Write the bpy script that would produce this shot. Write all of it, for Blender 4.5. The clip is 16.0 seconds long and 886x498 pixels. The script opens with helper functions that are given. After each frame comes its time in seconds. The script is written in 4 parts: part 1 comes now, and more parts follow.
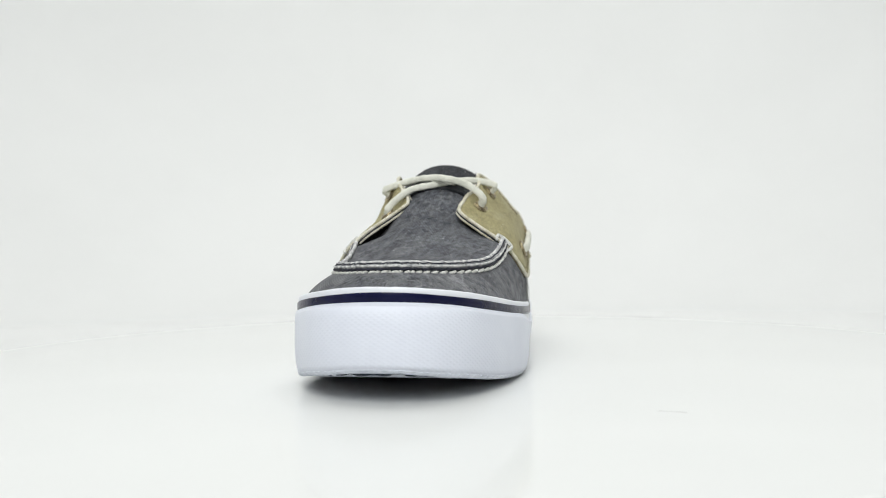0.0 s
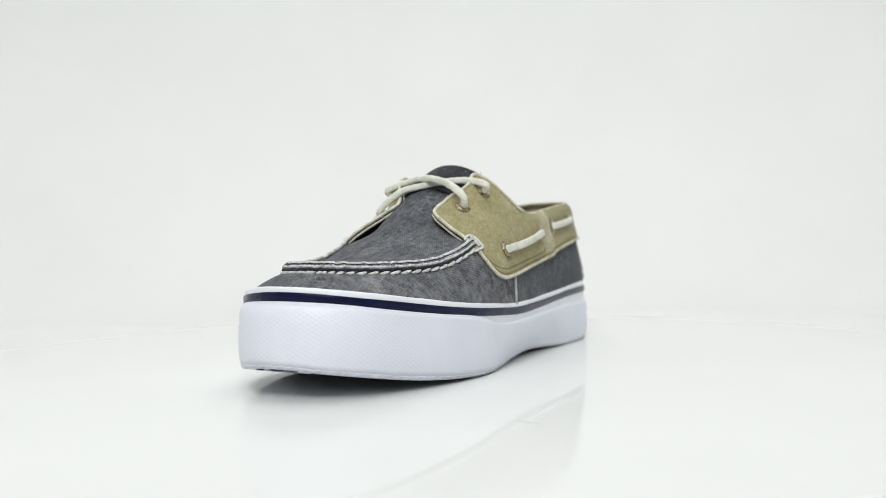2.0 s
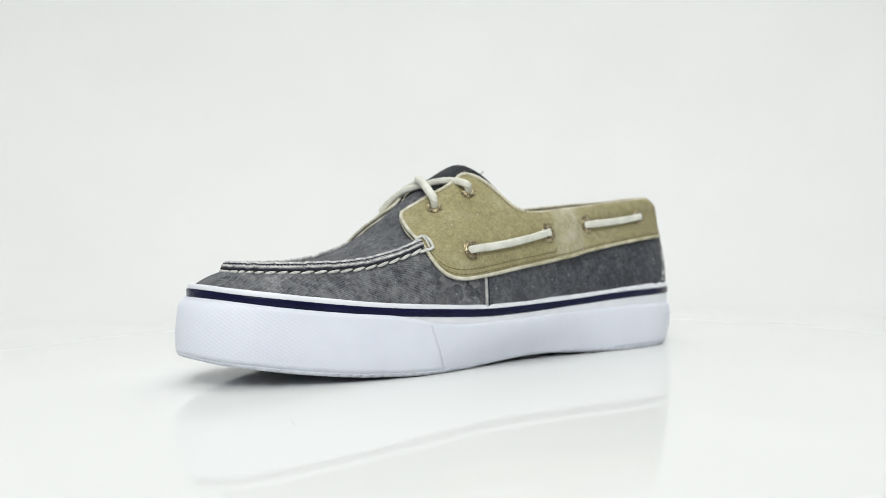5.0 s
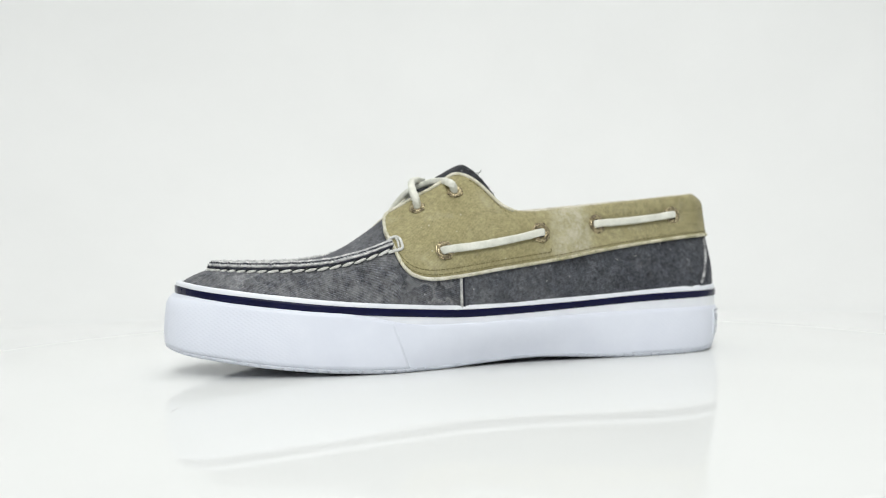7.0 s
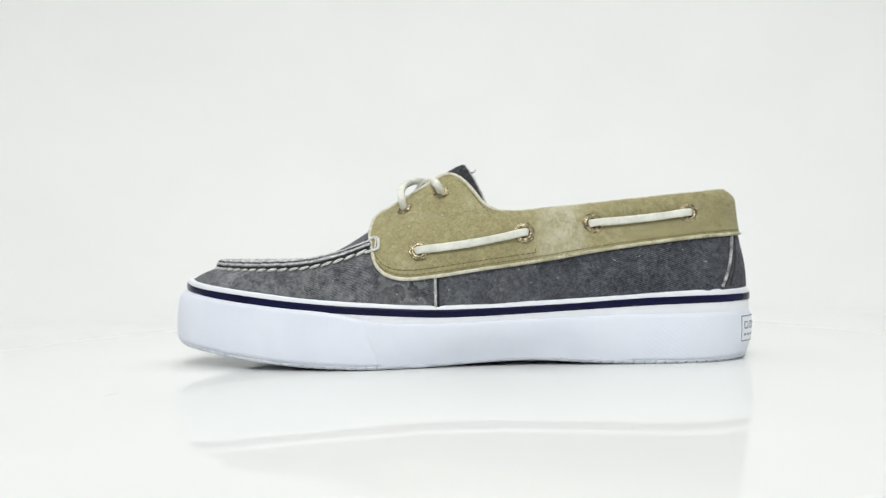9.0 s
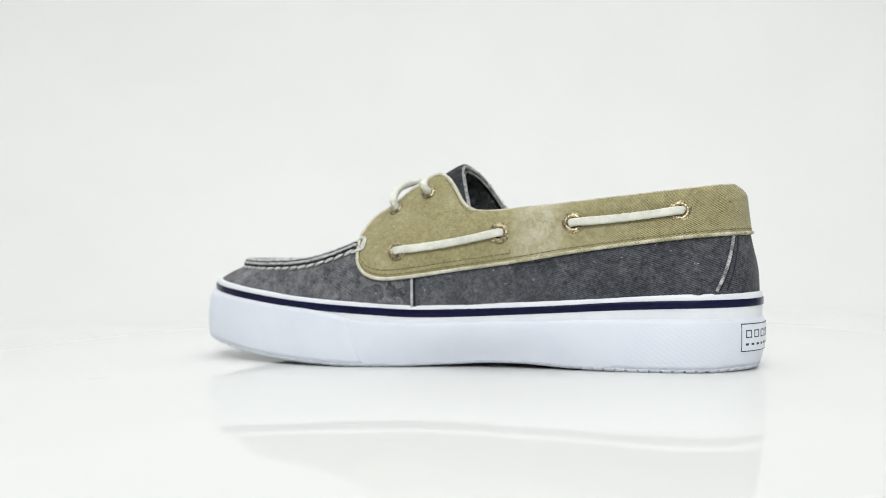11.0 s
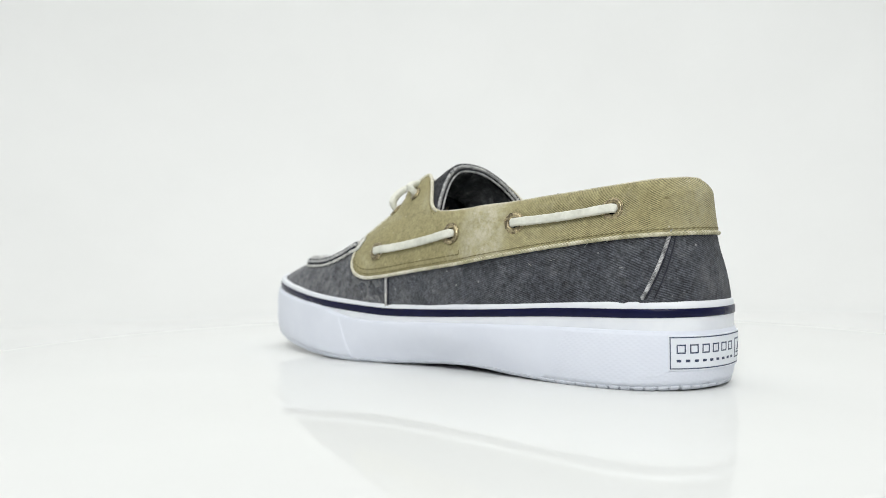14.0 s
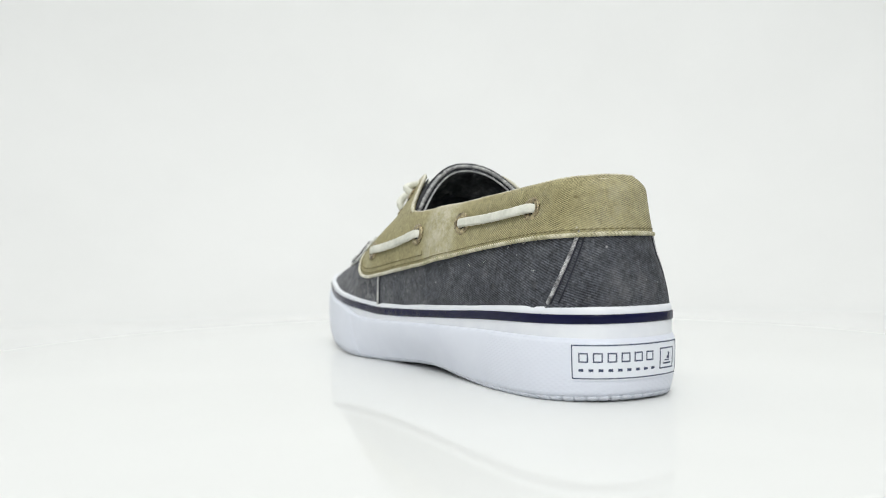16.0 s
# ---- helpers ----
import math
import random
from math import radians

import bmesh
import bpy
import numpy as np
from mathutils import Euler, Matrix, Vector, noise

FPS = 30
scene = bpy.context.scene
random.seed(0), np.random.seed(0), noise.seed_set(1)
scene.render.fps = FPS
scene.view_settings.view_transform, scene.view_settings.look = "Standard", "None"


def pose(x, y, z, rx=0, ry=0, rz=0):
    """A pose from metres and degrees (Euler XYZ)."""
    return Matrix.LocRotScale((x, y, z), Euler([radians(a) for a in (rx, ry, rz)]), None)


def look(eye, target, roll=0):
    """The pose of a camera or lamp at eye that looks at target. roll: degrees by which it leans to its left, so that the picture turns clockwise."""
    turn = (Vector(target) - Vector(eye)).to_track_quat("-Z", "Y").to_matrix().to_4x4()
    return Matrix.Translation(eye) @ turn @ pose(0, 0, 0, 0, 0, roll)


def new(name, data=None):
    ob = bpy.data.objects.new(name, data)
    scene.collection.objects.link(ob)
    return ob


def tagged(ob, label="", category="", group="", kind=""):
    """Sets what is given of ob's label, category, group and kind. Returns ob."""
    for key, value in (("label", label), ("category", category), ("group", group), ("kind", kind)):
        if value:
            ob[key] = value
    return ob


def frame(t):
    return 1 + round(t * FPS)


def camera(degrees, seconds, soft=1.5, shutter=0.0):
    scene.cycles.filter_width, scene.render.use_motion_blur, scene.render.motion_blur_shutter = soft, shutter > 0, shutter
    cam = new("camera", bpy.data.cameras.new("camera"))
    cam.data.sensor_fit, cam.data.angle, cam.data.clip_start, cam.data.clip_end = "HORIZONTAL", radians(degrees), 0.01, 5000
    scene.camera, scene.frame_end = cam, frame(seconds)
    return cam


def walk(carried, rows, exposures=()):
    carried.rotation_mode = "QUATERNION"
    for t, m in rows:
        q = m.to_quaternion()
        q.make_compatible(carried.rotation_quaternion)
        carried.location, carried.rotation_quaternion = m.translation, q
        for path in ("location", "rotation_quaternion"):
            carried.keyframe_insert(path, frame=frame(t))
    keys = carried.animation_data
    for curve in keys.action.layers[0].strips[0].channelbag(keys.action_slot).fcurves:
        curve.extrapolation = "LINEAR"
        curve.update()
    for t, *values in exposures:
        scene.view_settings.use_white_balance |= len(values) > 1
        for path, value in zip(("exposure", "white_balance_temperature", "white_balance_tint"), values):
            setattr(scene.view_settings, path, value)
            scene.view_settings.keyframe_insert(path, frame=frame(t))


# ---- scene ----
# ---- the camera: it stands still, low before the turntable ----
LENS = 50.93
EYE = (-0.00535, -0.483, 0.0600)
cam = camera(LENS, 16.0, soft=0.8)
cam.data.dof.use_dof, cam.data.dof.focus_distance, cam.data.dof.aperture_fstop = True, 0.39, 10.0
VIEW = look(EYE, (EYE[0], EYE[1] + 1.0, EYE[2] - 0.00656), -0.96)
walk(cam, [(0.0, VIEW), (16.0, VIEW)], exposures=[(0.0, 0.0), (4.0, 0.0), (7.0, 0.04), (16.0, 0.04)])

# ---- light: soft boxes over a small white photo tent ----
world = bpy.data.worlds.new("world")
scene.world = world
world.use_nodes = True
world.node_tree.nodes["Background"].inputs[0].default_value = (0.9, 0.95, 1.0, 1)
world.node_tree.nodes["Background"].inputs[1].default_value = 0.35


def soft_box(name, where, target, size_x, size_y, watts, colour, spread=180):
    lamp = bpy.data.lights.new(name, "AREA")
    lamp.shape, lamp.size, lamp.size_y, lamp.energy, lamp.color = "RECTANGLE", size_x, size_y, watts, colour
    lamp.spread = math.radians(spread)
    ob = new(name, lamp)
    ob.matrix_world = look(where, target)
    return ob


soft_box("soft_box_top", (0.0, 0.0, 1.0), (0.0, 0.02, 0), 1.0, 1.0, 5.2, (0.985, 1.0, 0.985))
soft_box("soft_box_front", (-0.1, -1.25, 1.0), (0.02, 0.25, 0.1), 0.7, 0.6, 4.6, (0.985, 1.0, 0.985), 100)


# ---- materials ----
def nodes_of(name):
    mat = bpy.data.materials.new(name)
    mat.use_nodes = True
    tree = mat.node_tree
    return mat, tree, tree.nodes["Principled BSDF"]


def link(tree, a, b):
    tree.links.new(a, b)


def add_noise(tree, coords, scale, detail=4.0, rough=0.6):
    n = tree.nodes.new("ShaderNodeTexNoise")
    n.inputs["Scale"].default_value, n.inputs["Detail"].default_value, n.inputs["Roughness"].default_value = scale, detail, rough
    link(tree, coords, n.inputs["Vector"])
    return n.outputs["Fac"]


def ramp(tree, fac, stops):
    r = tree.nodes.new("ShaderNodeValToRGB")
    els = r.color_ramp.elements
    while len(els) < len(stops):
        els.new(0.5)
    for el, (p, c) in zip(els, stops):
        el.position, el.color = p, (*c, 1)
    link(tree, fac, r.inputs["Fac"])
    return r.outputs["Color"]


def mix(tree, fac, a, b, blend="MIX"):
    m = tree.nodes.new("ShaderNodeMix")
    m.data_type, m.blend_type = "RGBA", blend
    for sock, value in ((m.inputs[0], fac), (m.inputs[6], a), (m.inputs[7], b)):
        if isinstance(value, (int, float)):
            sock.default_value = value
        elif isinstance(value, tuple):
            sock.default_value = (*value, 1)
        else:
            link(tree, value, sock)
    return m.outputs[2]


def bump(tree, bsdf, height, strength, distance, base=None):
    b = tree.nodes.new("ShaderNodeBump")
    b.inputs["Strength"].default_value, b.inputs["Distance"].default_value = strength, distance
    link(tree, height, b.inputs["Height"])
    if base:
        link(tree, base, b.inputs["Normal"])
    link(tree, b.outputs["Normal"], bsdf.inputs["Normal"])
    return b.outputs["Normal"]


def coords_of(tree, which="Object"):
    return tree.nodes.new("ShaderNodeTexCoord").outputs[which]


def twill(name, dark, mid, pale, worn, patch=38.0, pitch=0.9, weave=0.8, rubbed=0.5, rough_yarn=1.0, bands=(), slope=-38.0, smooth_front=None, creased=0.0):
    """Washed twill cloth: a diagonal weave in the cloth's own millimetres, blotches of wear and pale slubs."""
    mat, tree, bsdf = nodes_of(name)
    obj, uv = coords_of(tree), coords_of(tree, "UV")
    w = tree.nodes.new("ShaderNodeTexWave")
    lay = tree.nodes.new("ShaderNodeMapping")
    lay.inputs["Rotation"].default_value = (0, 0, math.radians(90 - slope))
    link(tree, uv, lay.inputs["Vector"])
    w.inputs["Scale"].default_value, w.inputs["Distortion"].default_value = 0.314 / pitch, 1.9
    w.inputs["Detail"].default_value, w.inputs["Detail Scale"].default_value = 3.0, 0.5
    link(tree, lay.outputs["Vector"], w.inputs["Vector"])
    blot = add_noise(tree, obj, patch, 8.0, 0.68)
    base = ramp(tree, blot, [(0.36, dark), (0.5, mid), (0.66, pale)])
    grain = add_noise(tree, obj, 700.0, 3.0, 0.75)
    coarse = add_noise(tree, obj, 260.0, 4.0, 0.7)
    share, relief = weave, w.outputs["Fac"]
    if smooth_front:
        # the weave, and the darkening it brings, fade towards the front of the cloth
        sep = tree.nodes.new("ShaderNodeSeparateXYZ")
        link(tree, obj, sep.inputs[0])
        fade = tree.nodes.new("ShaderNodeMapRange")
        fade.interpolation_type = "SMOOTHSTEP"
        fade.inputs["From Min"].default_value, fade.inputs["From Max"].default_value = smooth_front[0], smooth_front[1]
        fade.inputs["To Min"].default_value, fade.inputs["To Max"].default_value = weave, smooth_front[2]
        link(tree, sep.outputs["X"], fade.inputs["Value"])
        share = fade.outputs["Result"]
        relief = mix(tree, share, (0.5, 0.5, 0.5), w.outputs["Fac"])
    # the weave shows more in some places than in others
    broken = ramp(tree, add_noise(tree, obj, 190.0, 6.0, 0.7), [(0.36, (0.25, 0.25, 0.25)), (0.62, (1, 1, 1))])
    shown = mix(tree, 1.0, broken, share if smooth_front else (weave, weave, weave), "MULTIPLY")
    thread = mix(tree, shown, base, mix(tree, w.outputs["Fac"], (0.06, 0.06, 0.06), (0.8, 0.8, 0.8)), "OVERLAY")
    fibre = mix(tree, 0.55 * rough_yarn, thread, ramp(tree, grain, [(0.3, (0.12, 0.12, 0.12)), (0.7, (0.88, 0.88, 0.88))]), "OVERLAY")
    cloth = mix(tree, 0.4 * rough_yarn, fibre, ramp(tree, coarse, [(0.34, (0.2, 0.2, 0.2)), (0.68, (0.85, 0.85, 0.85))]), "OVERLAY")
    rub = ramp(tree, add_noise(tree, obj, patch * 2.4, 7.0, 0.72), [(0.56, (0, 0, 0)), (0.74, (rubbed, rubbed, rubbed))])
    cloth = mix(tree, rub, cloth, worn)
    for strip in bands:
        # a strip across the cloth, patchily mixed towards its worn colour
        x = tree.nodes.new("ShaderNodeSeparateXYZ")
        link(tree, obj, x.inputs[0])
        away = tree.nodes.new("ShaderNodeMath")
        away.operation, away.inputs[1].default_value = "SUBTRACT", strip[0]
        link(tree, x.outputs["X"], away.inputs[0])
        size = tree.nodes.new("ShaderNodeMath")
        size.operation = "ABSOLUTE"
        link(tree, away.outputs[0], size.inputs[0])
        near = tree.nodes.new("ShaderNodeMapRange")
        near.interpolation_type = "SMOOTHSTEP"
        near.inputs["From Min"].default_value, near.inputs["From Max"].default_value = strip[1] * 0.35, strip[1]
        near.inputs["To Min"].default_value, near.inputs["To Max"].default_value = strip[2], 0.0
        link(tree, size.outputs[0], near.inputs["Value"])
        patchy = mix(tree, 1.0, near.outputs["Result"], ramp(tree, add_noise(tree, obj, 150.0, 9.0, 0.8), [(0.4, (0.12, 0.12, 0.12)), (0.62, (1, 1, 1))]), "MULTIPLY")
        cloth = mix(tree, patchy, cloth, worn)
    if creased:
        # pale wear along creases, here and there
        n = add_noise(tree, obj, 75.0, 3.0, 0.55)
        line = ramp(tree, n, [(0.455, (0, 0, 0)), (0.492, (creased, creased, creased)), (0.53, (0, 0, 0))])
        where = ramp(tree, add_noise(tree, obj, 33.0, 3.0), [(0.48, (0, 0, 0)), (0.6, (1, 1, 1))])
        speckle = ramp(tree, add_noise(tree, obj, 900.0, 4.0, 0.8), [(0.4, (0.2, 0.2, 0.2)), (0.62, (1, 1, 1))])
        cloth = mix(tree, mix(tree, 1.0, mix(tree, 1.0, line, where, "MULTIPLY"), speckle, "MULTIPLY"), cloth, worn)
    slub = tree.nodes.new("ShaderNodeTexVoronoi")
    slub.inputs["Scale"].default_value = 210.0
    link(tree, obj, slub.inputs["Vector"])
    fleck = ramp(tree, slub.outputs["Distance"], [(0.05, (0.75, 0.75, 0.75)), (0.12, (0, 0, 0))])
    some = ramp(tree, add_noise(tree, obj, 120.0, 2.0), [(0.49, (0, 0, 0)), (0.58, (1, 1, 1))])
    link(tree, mix(tree, mix(tree, 1.0, fleck, some, "MULTIPLY"), cloth, worn), bsdf.inputs["Base Color"])
    bsdf.inputs["Roughness"].default_value = 0.93
    bsdf.inputs["Specular IOR Level"].default_value = 0.2
    bsdf.inputs["Sheen Weight"].default_value = 0.06
    first = bump(tree, bsdf, relief, 0.25, 0.0003)
    second = bump(tree, bsdf, grain, 0.3, 0.0004, first)
    bump(tree, bsdf, add_noise(tree, obj, 55.0, 3.0), 0.35, 0.0016, second)
    return mat


def plain(name, colour, rough, other=None, scale=120.0, relief=0.0, relief_scale=300.0, metal=0.0, spec=0.5):
    mat, tree, bsdf = nodes_of(name)
    obj = coords_of(tree)
    other = other or tuple(c * 0.88 for c in colour)
    link(tree, ramp(tree, add_noise(tree, obj, scale, 5.0), [(0.35, other), (0.62, colour)]), bsdf.inputs["Base Color"])
    r = tree.nodes.new("ShaderNodeMapRange")
    r.inputs["To Min"].default_value, r.inputs["To Max"].default_value = rough * 0.8, min(1.0, rough * 1.2)
    link(tree, add_noise(tree, obj, scale * 2.3, 3.0), r.inputs["Value"])
    link(tree, r.outputs["Result"], bsdf.inputs["Roughness"])
    bsdf.inputs["Metallic"].default_value = metal
    bsdf.inputs["Specular IOR Level"].default_value = spec
    if relief:
        bump(tree, bsdf, add_noise(tree, obj, relief_scale, 4.0), 0.5, relief)
    return mat


def ribbed_rubber(name, colour, other, kind):
    """White moulded rubber with fine lines or small diamonds pressed into it."""
    mat, tree, bsdf = nodes_of(name)
    obj, uv = coords_of(tree), coords_of(tree, "UV")
    smudge = add_noise(tree, obj, 40.0, 5.0)
    link(tree, ramp(tree, smudge, [(0.3, other), (0.65, colour)]), bsdf.inputs["Base Color"])
    bsdf.inputs["Roughness"].default_value = 0.42
    bsdf.inputs["Specular IOR Level"].default_value = 0.35
    if kind == "diamond":
        heights = []
        for turn in (math.pi * 0.33, -math.pi * 0.33):
            m = tree.nodes.new("ShaderNodeMapping")
            m.inputs["Rotation"].default_value = (0, 0, turn)
            link(tree, uv, m.inputs["Vector"])
            w = tree.nodes.new("ShaderNodeTexWave")
            w.inputs["Scale"].default_value = 0.19
            link(tree, m.outputs["Vector"], w.inputs["Vector"])
            heights.append(w.outputs["Fac"])
        h = mix(tree, 1.0, heights[0], heights[1], "MULTIPLY")
        sep, size, fade = (tree.nodes.new("ShaderNode" + n) for n in ("SeparateXYZ", "Math", "MapRange"))
        size.operation, fade.interpolation_type = "ABSOLUTE", "SMOOTHSTEP"
        link(tree, obj, sep.inputs[0])
        link(tree, sep.outputs["X"], size.inputs[0])
        link(tree, size.outputs[0], fade.inputs["Value"])
        fade.inputs["From Min"].default_value, fade.inputs["From Max"].default_value = 0.075, 0.115
        first = bump(tree, bsdf, mix(tree, fade.outputs["Result"], (0.3, 0.3, 0.3), h), 0.21, 0.0004)
    else:
        first = bump(tree, bsdf, add_noise(tree, obj, 500.0, 2.0), 0.08, 0.0002)
    bump(tree, bsdf, add_noise(tree, obj, 70.0, 3.0), 0.15, 0.0008, first)
    return mat


NAVY_DYE = ((0.05, 0.053, 0.063), (0.066, 0.07, 0.082), (0.092, 0.097, 0.108), (0.42, 0.42, 0.43), 44.0)
NAVY_CLOTH = twill("washed navy twill", *NAVY_DYE, 0.86, 0.75, 0.2, 1.3, ((-0.158, 0.012, 0.4), (-0.01, 0.06, 0.13)), -22.0, (-0.12, -0.02, 0.4))
VAMP_CLOTH = twill("creased navy twill", *NAVY_DYE, 0.95, 0.95, 0.4, 1.8, ((0.075, 0.1, 0.36),), -22.0, None, 0.6)
PLUG_CLOTH = twill("rubbed navy twill", *NAVY_DYE, 0.86, 0.4, 0.28, 1.6, ((0.085, 0.085, 0.22),), -22.0, None, 0.3)
TAN_CLOTH = twill("washed tan twill", (0.305, 0.272, 0.14), (0.34, 0.306, 0.166), (0.38, 0.346, 0.2), (0.56, 0.53, 0.41), 22.0, 1.0, 0.85, 0.3, 0.5, ((-0.054, 0.015, 1.0), (-0.155, 0.02, 0.25)), 26.0, (-0.11, -0.045, 0.08))
WORN_CLOTH = twill("bleached cloth edge", (0.36, 0.36, 0.37), (0.54, 0.54, 0.54), (0.7, 0.7, 0.68), (0.78, 0.78, 0.76), 160.0, 0.45, 0.5, 0.4, 0.7)
PALE_TAN = twill("worn pale tan edge", (0.4, 0.37, 0.22), (0.53, 0.5, 0.35), (0.68, 0.65, 0.53), (0.78, 0.76, 0.68), 140.0, 0.9, 0.7, 0.3, 0.5, ((0.02, 0.06, 0.9),))
LINING = twill("dark grey lining", (0.03, 0.032, 0.036), (0.075, 0.08, 0.086), (0.2, 0.205, 0.21), (0.45, 0.45, 0.45), 90.0, 1.0, 0.6, 0.75)
TONGUE_CLOTH = twill("dark navy twill", (0.018, 0.019, 0.023), (0.028, 0.03, 0.035), (0.05, 0.052, 0.058), (0.36, 0.36, 0.37), 50.0, 0.86, 0.7, 0.16, 1.3)
ROLL_CLOTH = twill("rubbed navy roll", (0.09, 0.092, 0.1), (0.2, 0.205, 0.21), (0.38, 0.385, 0.39), (0.6, 0.6, 0.6), 120.0, 1.25, 1.0, 0.5, 1.0, (), -52.0)
FACING = twill("pale cotton facing", (0.52, 0.49, 0.38), (0.66, 0.63, 0.53), (0.78, 0.75, 0.67), (0.8, 0.78, 0.7), 140.0, 0.9, 0.4, 0.3, 0.5)
GREY_EDGE = twill("rubbed grey seam edge", (0.2, 0.2, 0.21), (0.36, 0.36, 0.37), (0.52, 0.52, 0.52), (0.66, 0.66, 0.66), 220.0, 0.9, 0.8, 0.5, 1.2)
SEAM_DARK = plain("dark thread and gap shade", (0.02, 0.022, 0.035), 0.9, (0.012, 0.013, 0.02), 400.0)
SEAM_OLIVE = plain("olive thread", (0.215, 0.185, 0.085), 0.9, (0.15, 0.125, 0.055), 400.0)
BLEACHED = plain("bleached raw cotton", (0.74, 0.74, 0.72), 0.9, (0.3, 0.3, 0.32), 420.0, 0.0006, 900.0, 0.0, 0.2)
THREAD = plain("off-white waxed thread", (0.74, 0.74, 0.71), 0.8, (0.5, 0.5, 0.47), 500.0, 0.0005, 1500.0)
RAWHIDE = plain("off-white rawhide", (0.79, 0.79, 0.71), 0.7, (0.62, 0.625, 0.55), 140.0, 0.0009, 520.0, 0.0, 0.25)
RUBBER = ribbed_rubber("smooth white rubber", (0.785, 0.815, 0.9), (0.745, 0.775, 0.865), "plain")
BUMPER = ribbed_rubber("textured white rubber", (0.785, 0.815, 0.9), (0.745, 0.775, 0.865), "diamond")
FOXING = plain("white foxing rubber", (0.84, 0.86, 0.9), 0.4, (0.78, 0.8, 0.86), 60.0, 0.0003, 120.0)
NAVY_RUBBER = plain("glossy navy rubber", (0.009, 0.01, 0.042), 0.24, (0.006, 0.007, 0.03), 70.0, 0.0007, 120.0, 0.0, 0.13)
TREAD = plain("grey-white tread rubber", (0.7, 0.73, 0.8), 0.55, (0.56, 0.59, 0.66), 90.0, 0.0006, 260.0)
BRASS = plain("antique brass", (0.52, 0.44, 0.27), 0.28, (0.16, 0.13, 0.085), 380.0, 0.0006, 800.0, 0.85)
HOLE_SHADE = plain("eyelet hole shade", (0.01, 0.009, 0.008), 0.9)
LABEL = plain("white label rubber", (0.84, 0.87, 0.92), 0.35, (0.8, 0.83, 0.89), 80.0)
INK = plain("navy print", (0.03, 0.045, 0.1), 0.5, (0.05, 0.065, 0.13), 300.0)
TABLE = plain("white tabletop", (0.815, 0.82, 0.815), 0.3, (0.795, 0.8, 0.796), 8.0, 0.0, 1.0, 0.0, 0.25)
PLATE = plain("glossy white acrylic", (0.822, 0.83, 0.823), 0.04, (0.81, 0.818, 0.812), 7.0, 0.0, 1.0, 0.0, 0.5)
PLATE.node_tree.nodes["Principled BSDF"].inputs["IOR"].default_value = 1.09
CLOTH_WALL = plain("white tent cloth", (0.805, 0.81, 0.806), 0.9, (0.785, 0.79, 0.786), 5.0, 0.0, 1.0, 0.0, 0.1)
LINT = plain("grey lint", (0.62, 0.61, 0.61), 0.9)

# ---- mesh helpers; shoe sizes are in millimetres ----
MM = 0.001


def mesh_part(name, verts, faces, mat, parent, label="", uvs=None, smooth=True, scale=MM):
    me = bpy.data.meshes.new(name)
    me.from_pydata([tuple(float(c) * scale for c in v) for v in verts], [], faces)
    if uvs is not None:
        layer = me.uv_layers.new(name="cloth")
        for loop in me.loops:
            layer.data[loop.index].uv = uvs[loop.vertex_index]
    bm = bmesh.new()
    bm.from_mesh(me)
    bmesh.ops.recalc_face_normals(bm, faces=bm.faces)
    bm.to_mesh(me)
    bm.free()
    me.polygons.foreach_set("use_smooth", [smooth] * len(me.polygons))
    me.materials.append(mat)
    ob = new(name, me)
    ob.parent = parent
    return tagged(ob, label)


def sheet(P, thick=0.0, loop=False):
    """Vertices, faces and cloth coordinates (millimetres) of a grid of points P[i, j]; with a thickness, a closed slab."""
    P = np.asarray(P, float)
    n, m = P.shape[:2]
    nxt = np.roll(P, -1, 0) if loop else np.concatenate([P[1:], P[-1:]])
    prv = np.roll(P, 1, 0) if loop else np.concatenate([P[:1], P[:-1]])
    up = np.concatenate([P[:, 1:], P[:, -1:]], 1) - np.concatenate([P[:, :1], P[:, :-1]], 1)
    N = np.cross(nxt - prv, up)
    N /= np.linalg.norm(N, axis=2, keepdims=True) + 1e-9
    u = np.concatenate([[0], np.cumsum(np.linalg.norm(np.diff(P[:, m // 2], axis=0), axis=1))])
    v = np.concatenate([[0], np.cumsum(np.linalg.norm(np.diff(P, axis=1), axis=2).mean(0))])
    uv = [(u[i], v[j]) for i in range(n) for j in range(m)]
    ii = range(n if loop else n - 1)
    top = [(i * m + j, (i + 1) % n * m + j, (i + 1) % n * m + j + 1, i * m + j + 1) for i in ii for j in range(m - 1)]
    if not thick:
        return P.reshape(-1, 3), top, uv
    k = n * m
    faces = top + [tuple(a + k for a in reversed(f)) for f in top]
    for j in (0, m - 1):
        faces += [(i * m + j, (i + 1) % n * m + j, (i + 1) % n * m + j + k, i * m + j + k) for i in ii]
    if not loop:
        for i in (0, n - 1):
            faces += [(i * m + j, i * m + j + 1, i * m + j + 1 + k, i * m + j + k) for j in range(m - 1)]
    return np.concatenate([P.reshape(-1, 3), (P - N * thick).reshape(-1, 3)]), faces, uv + uv


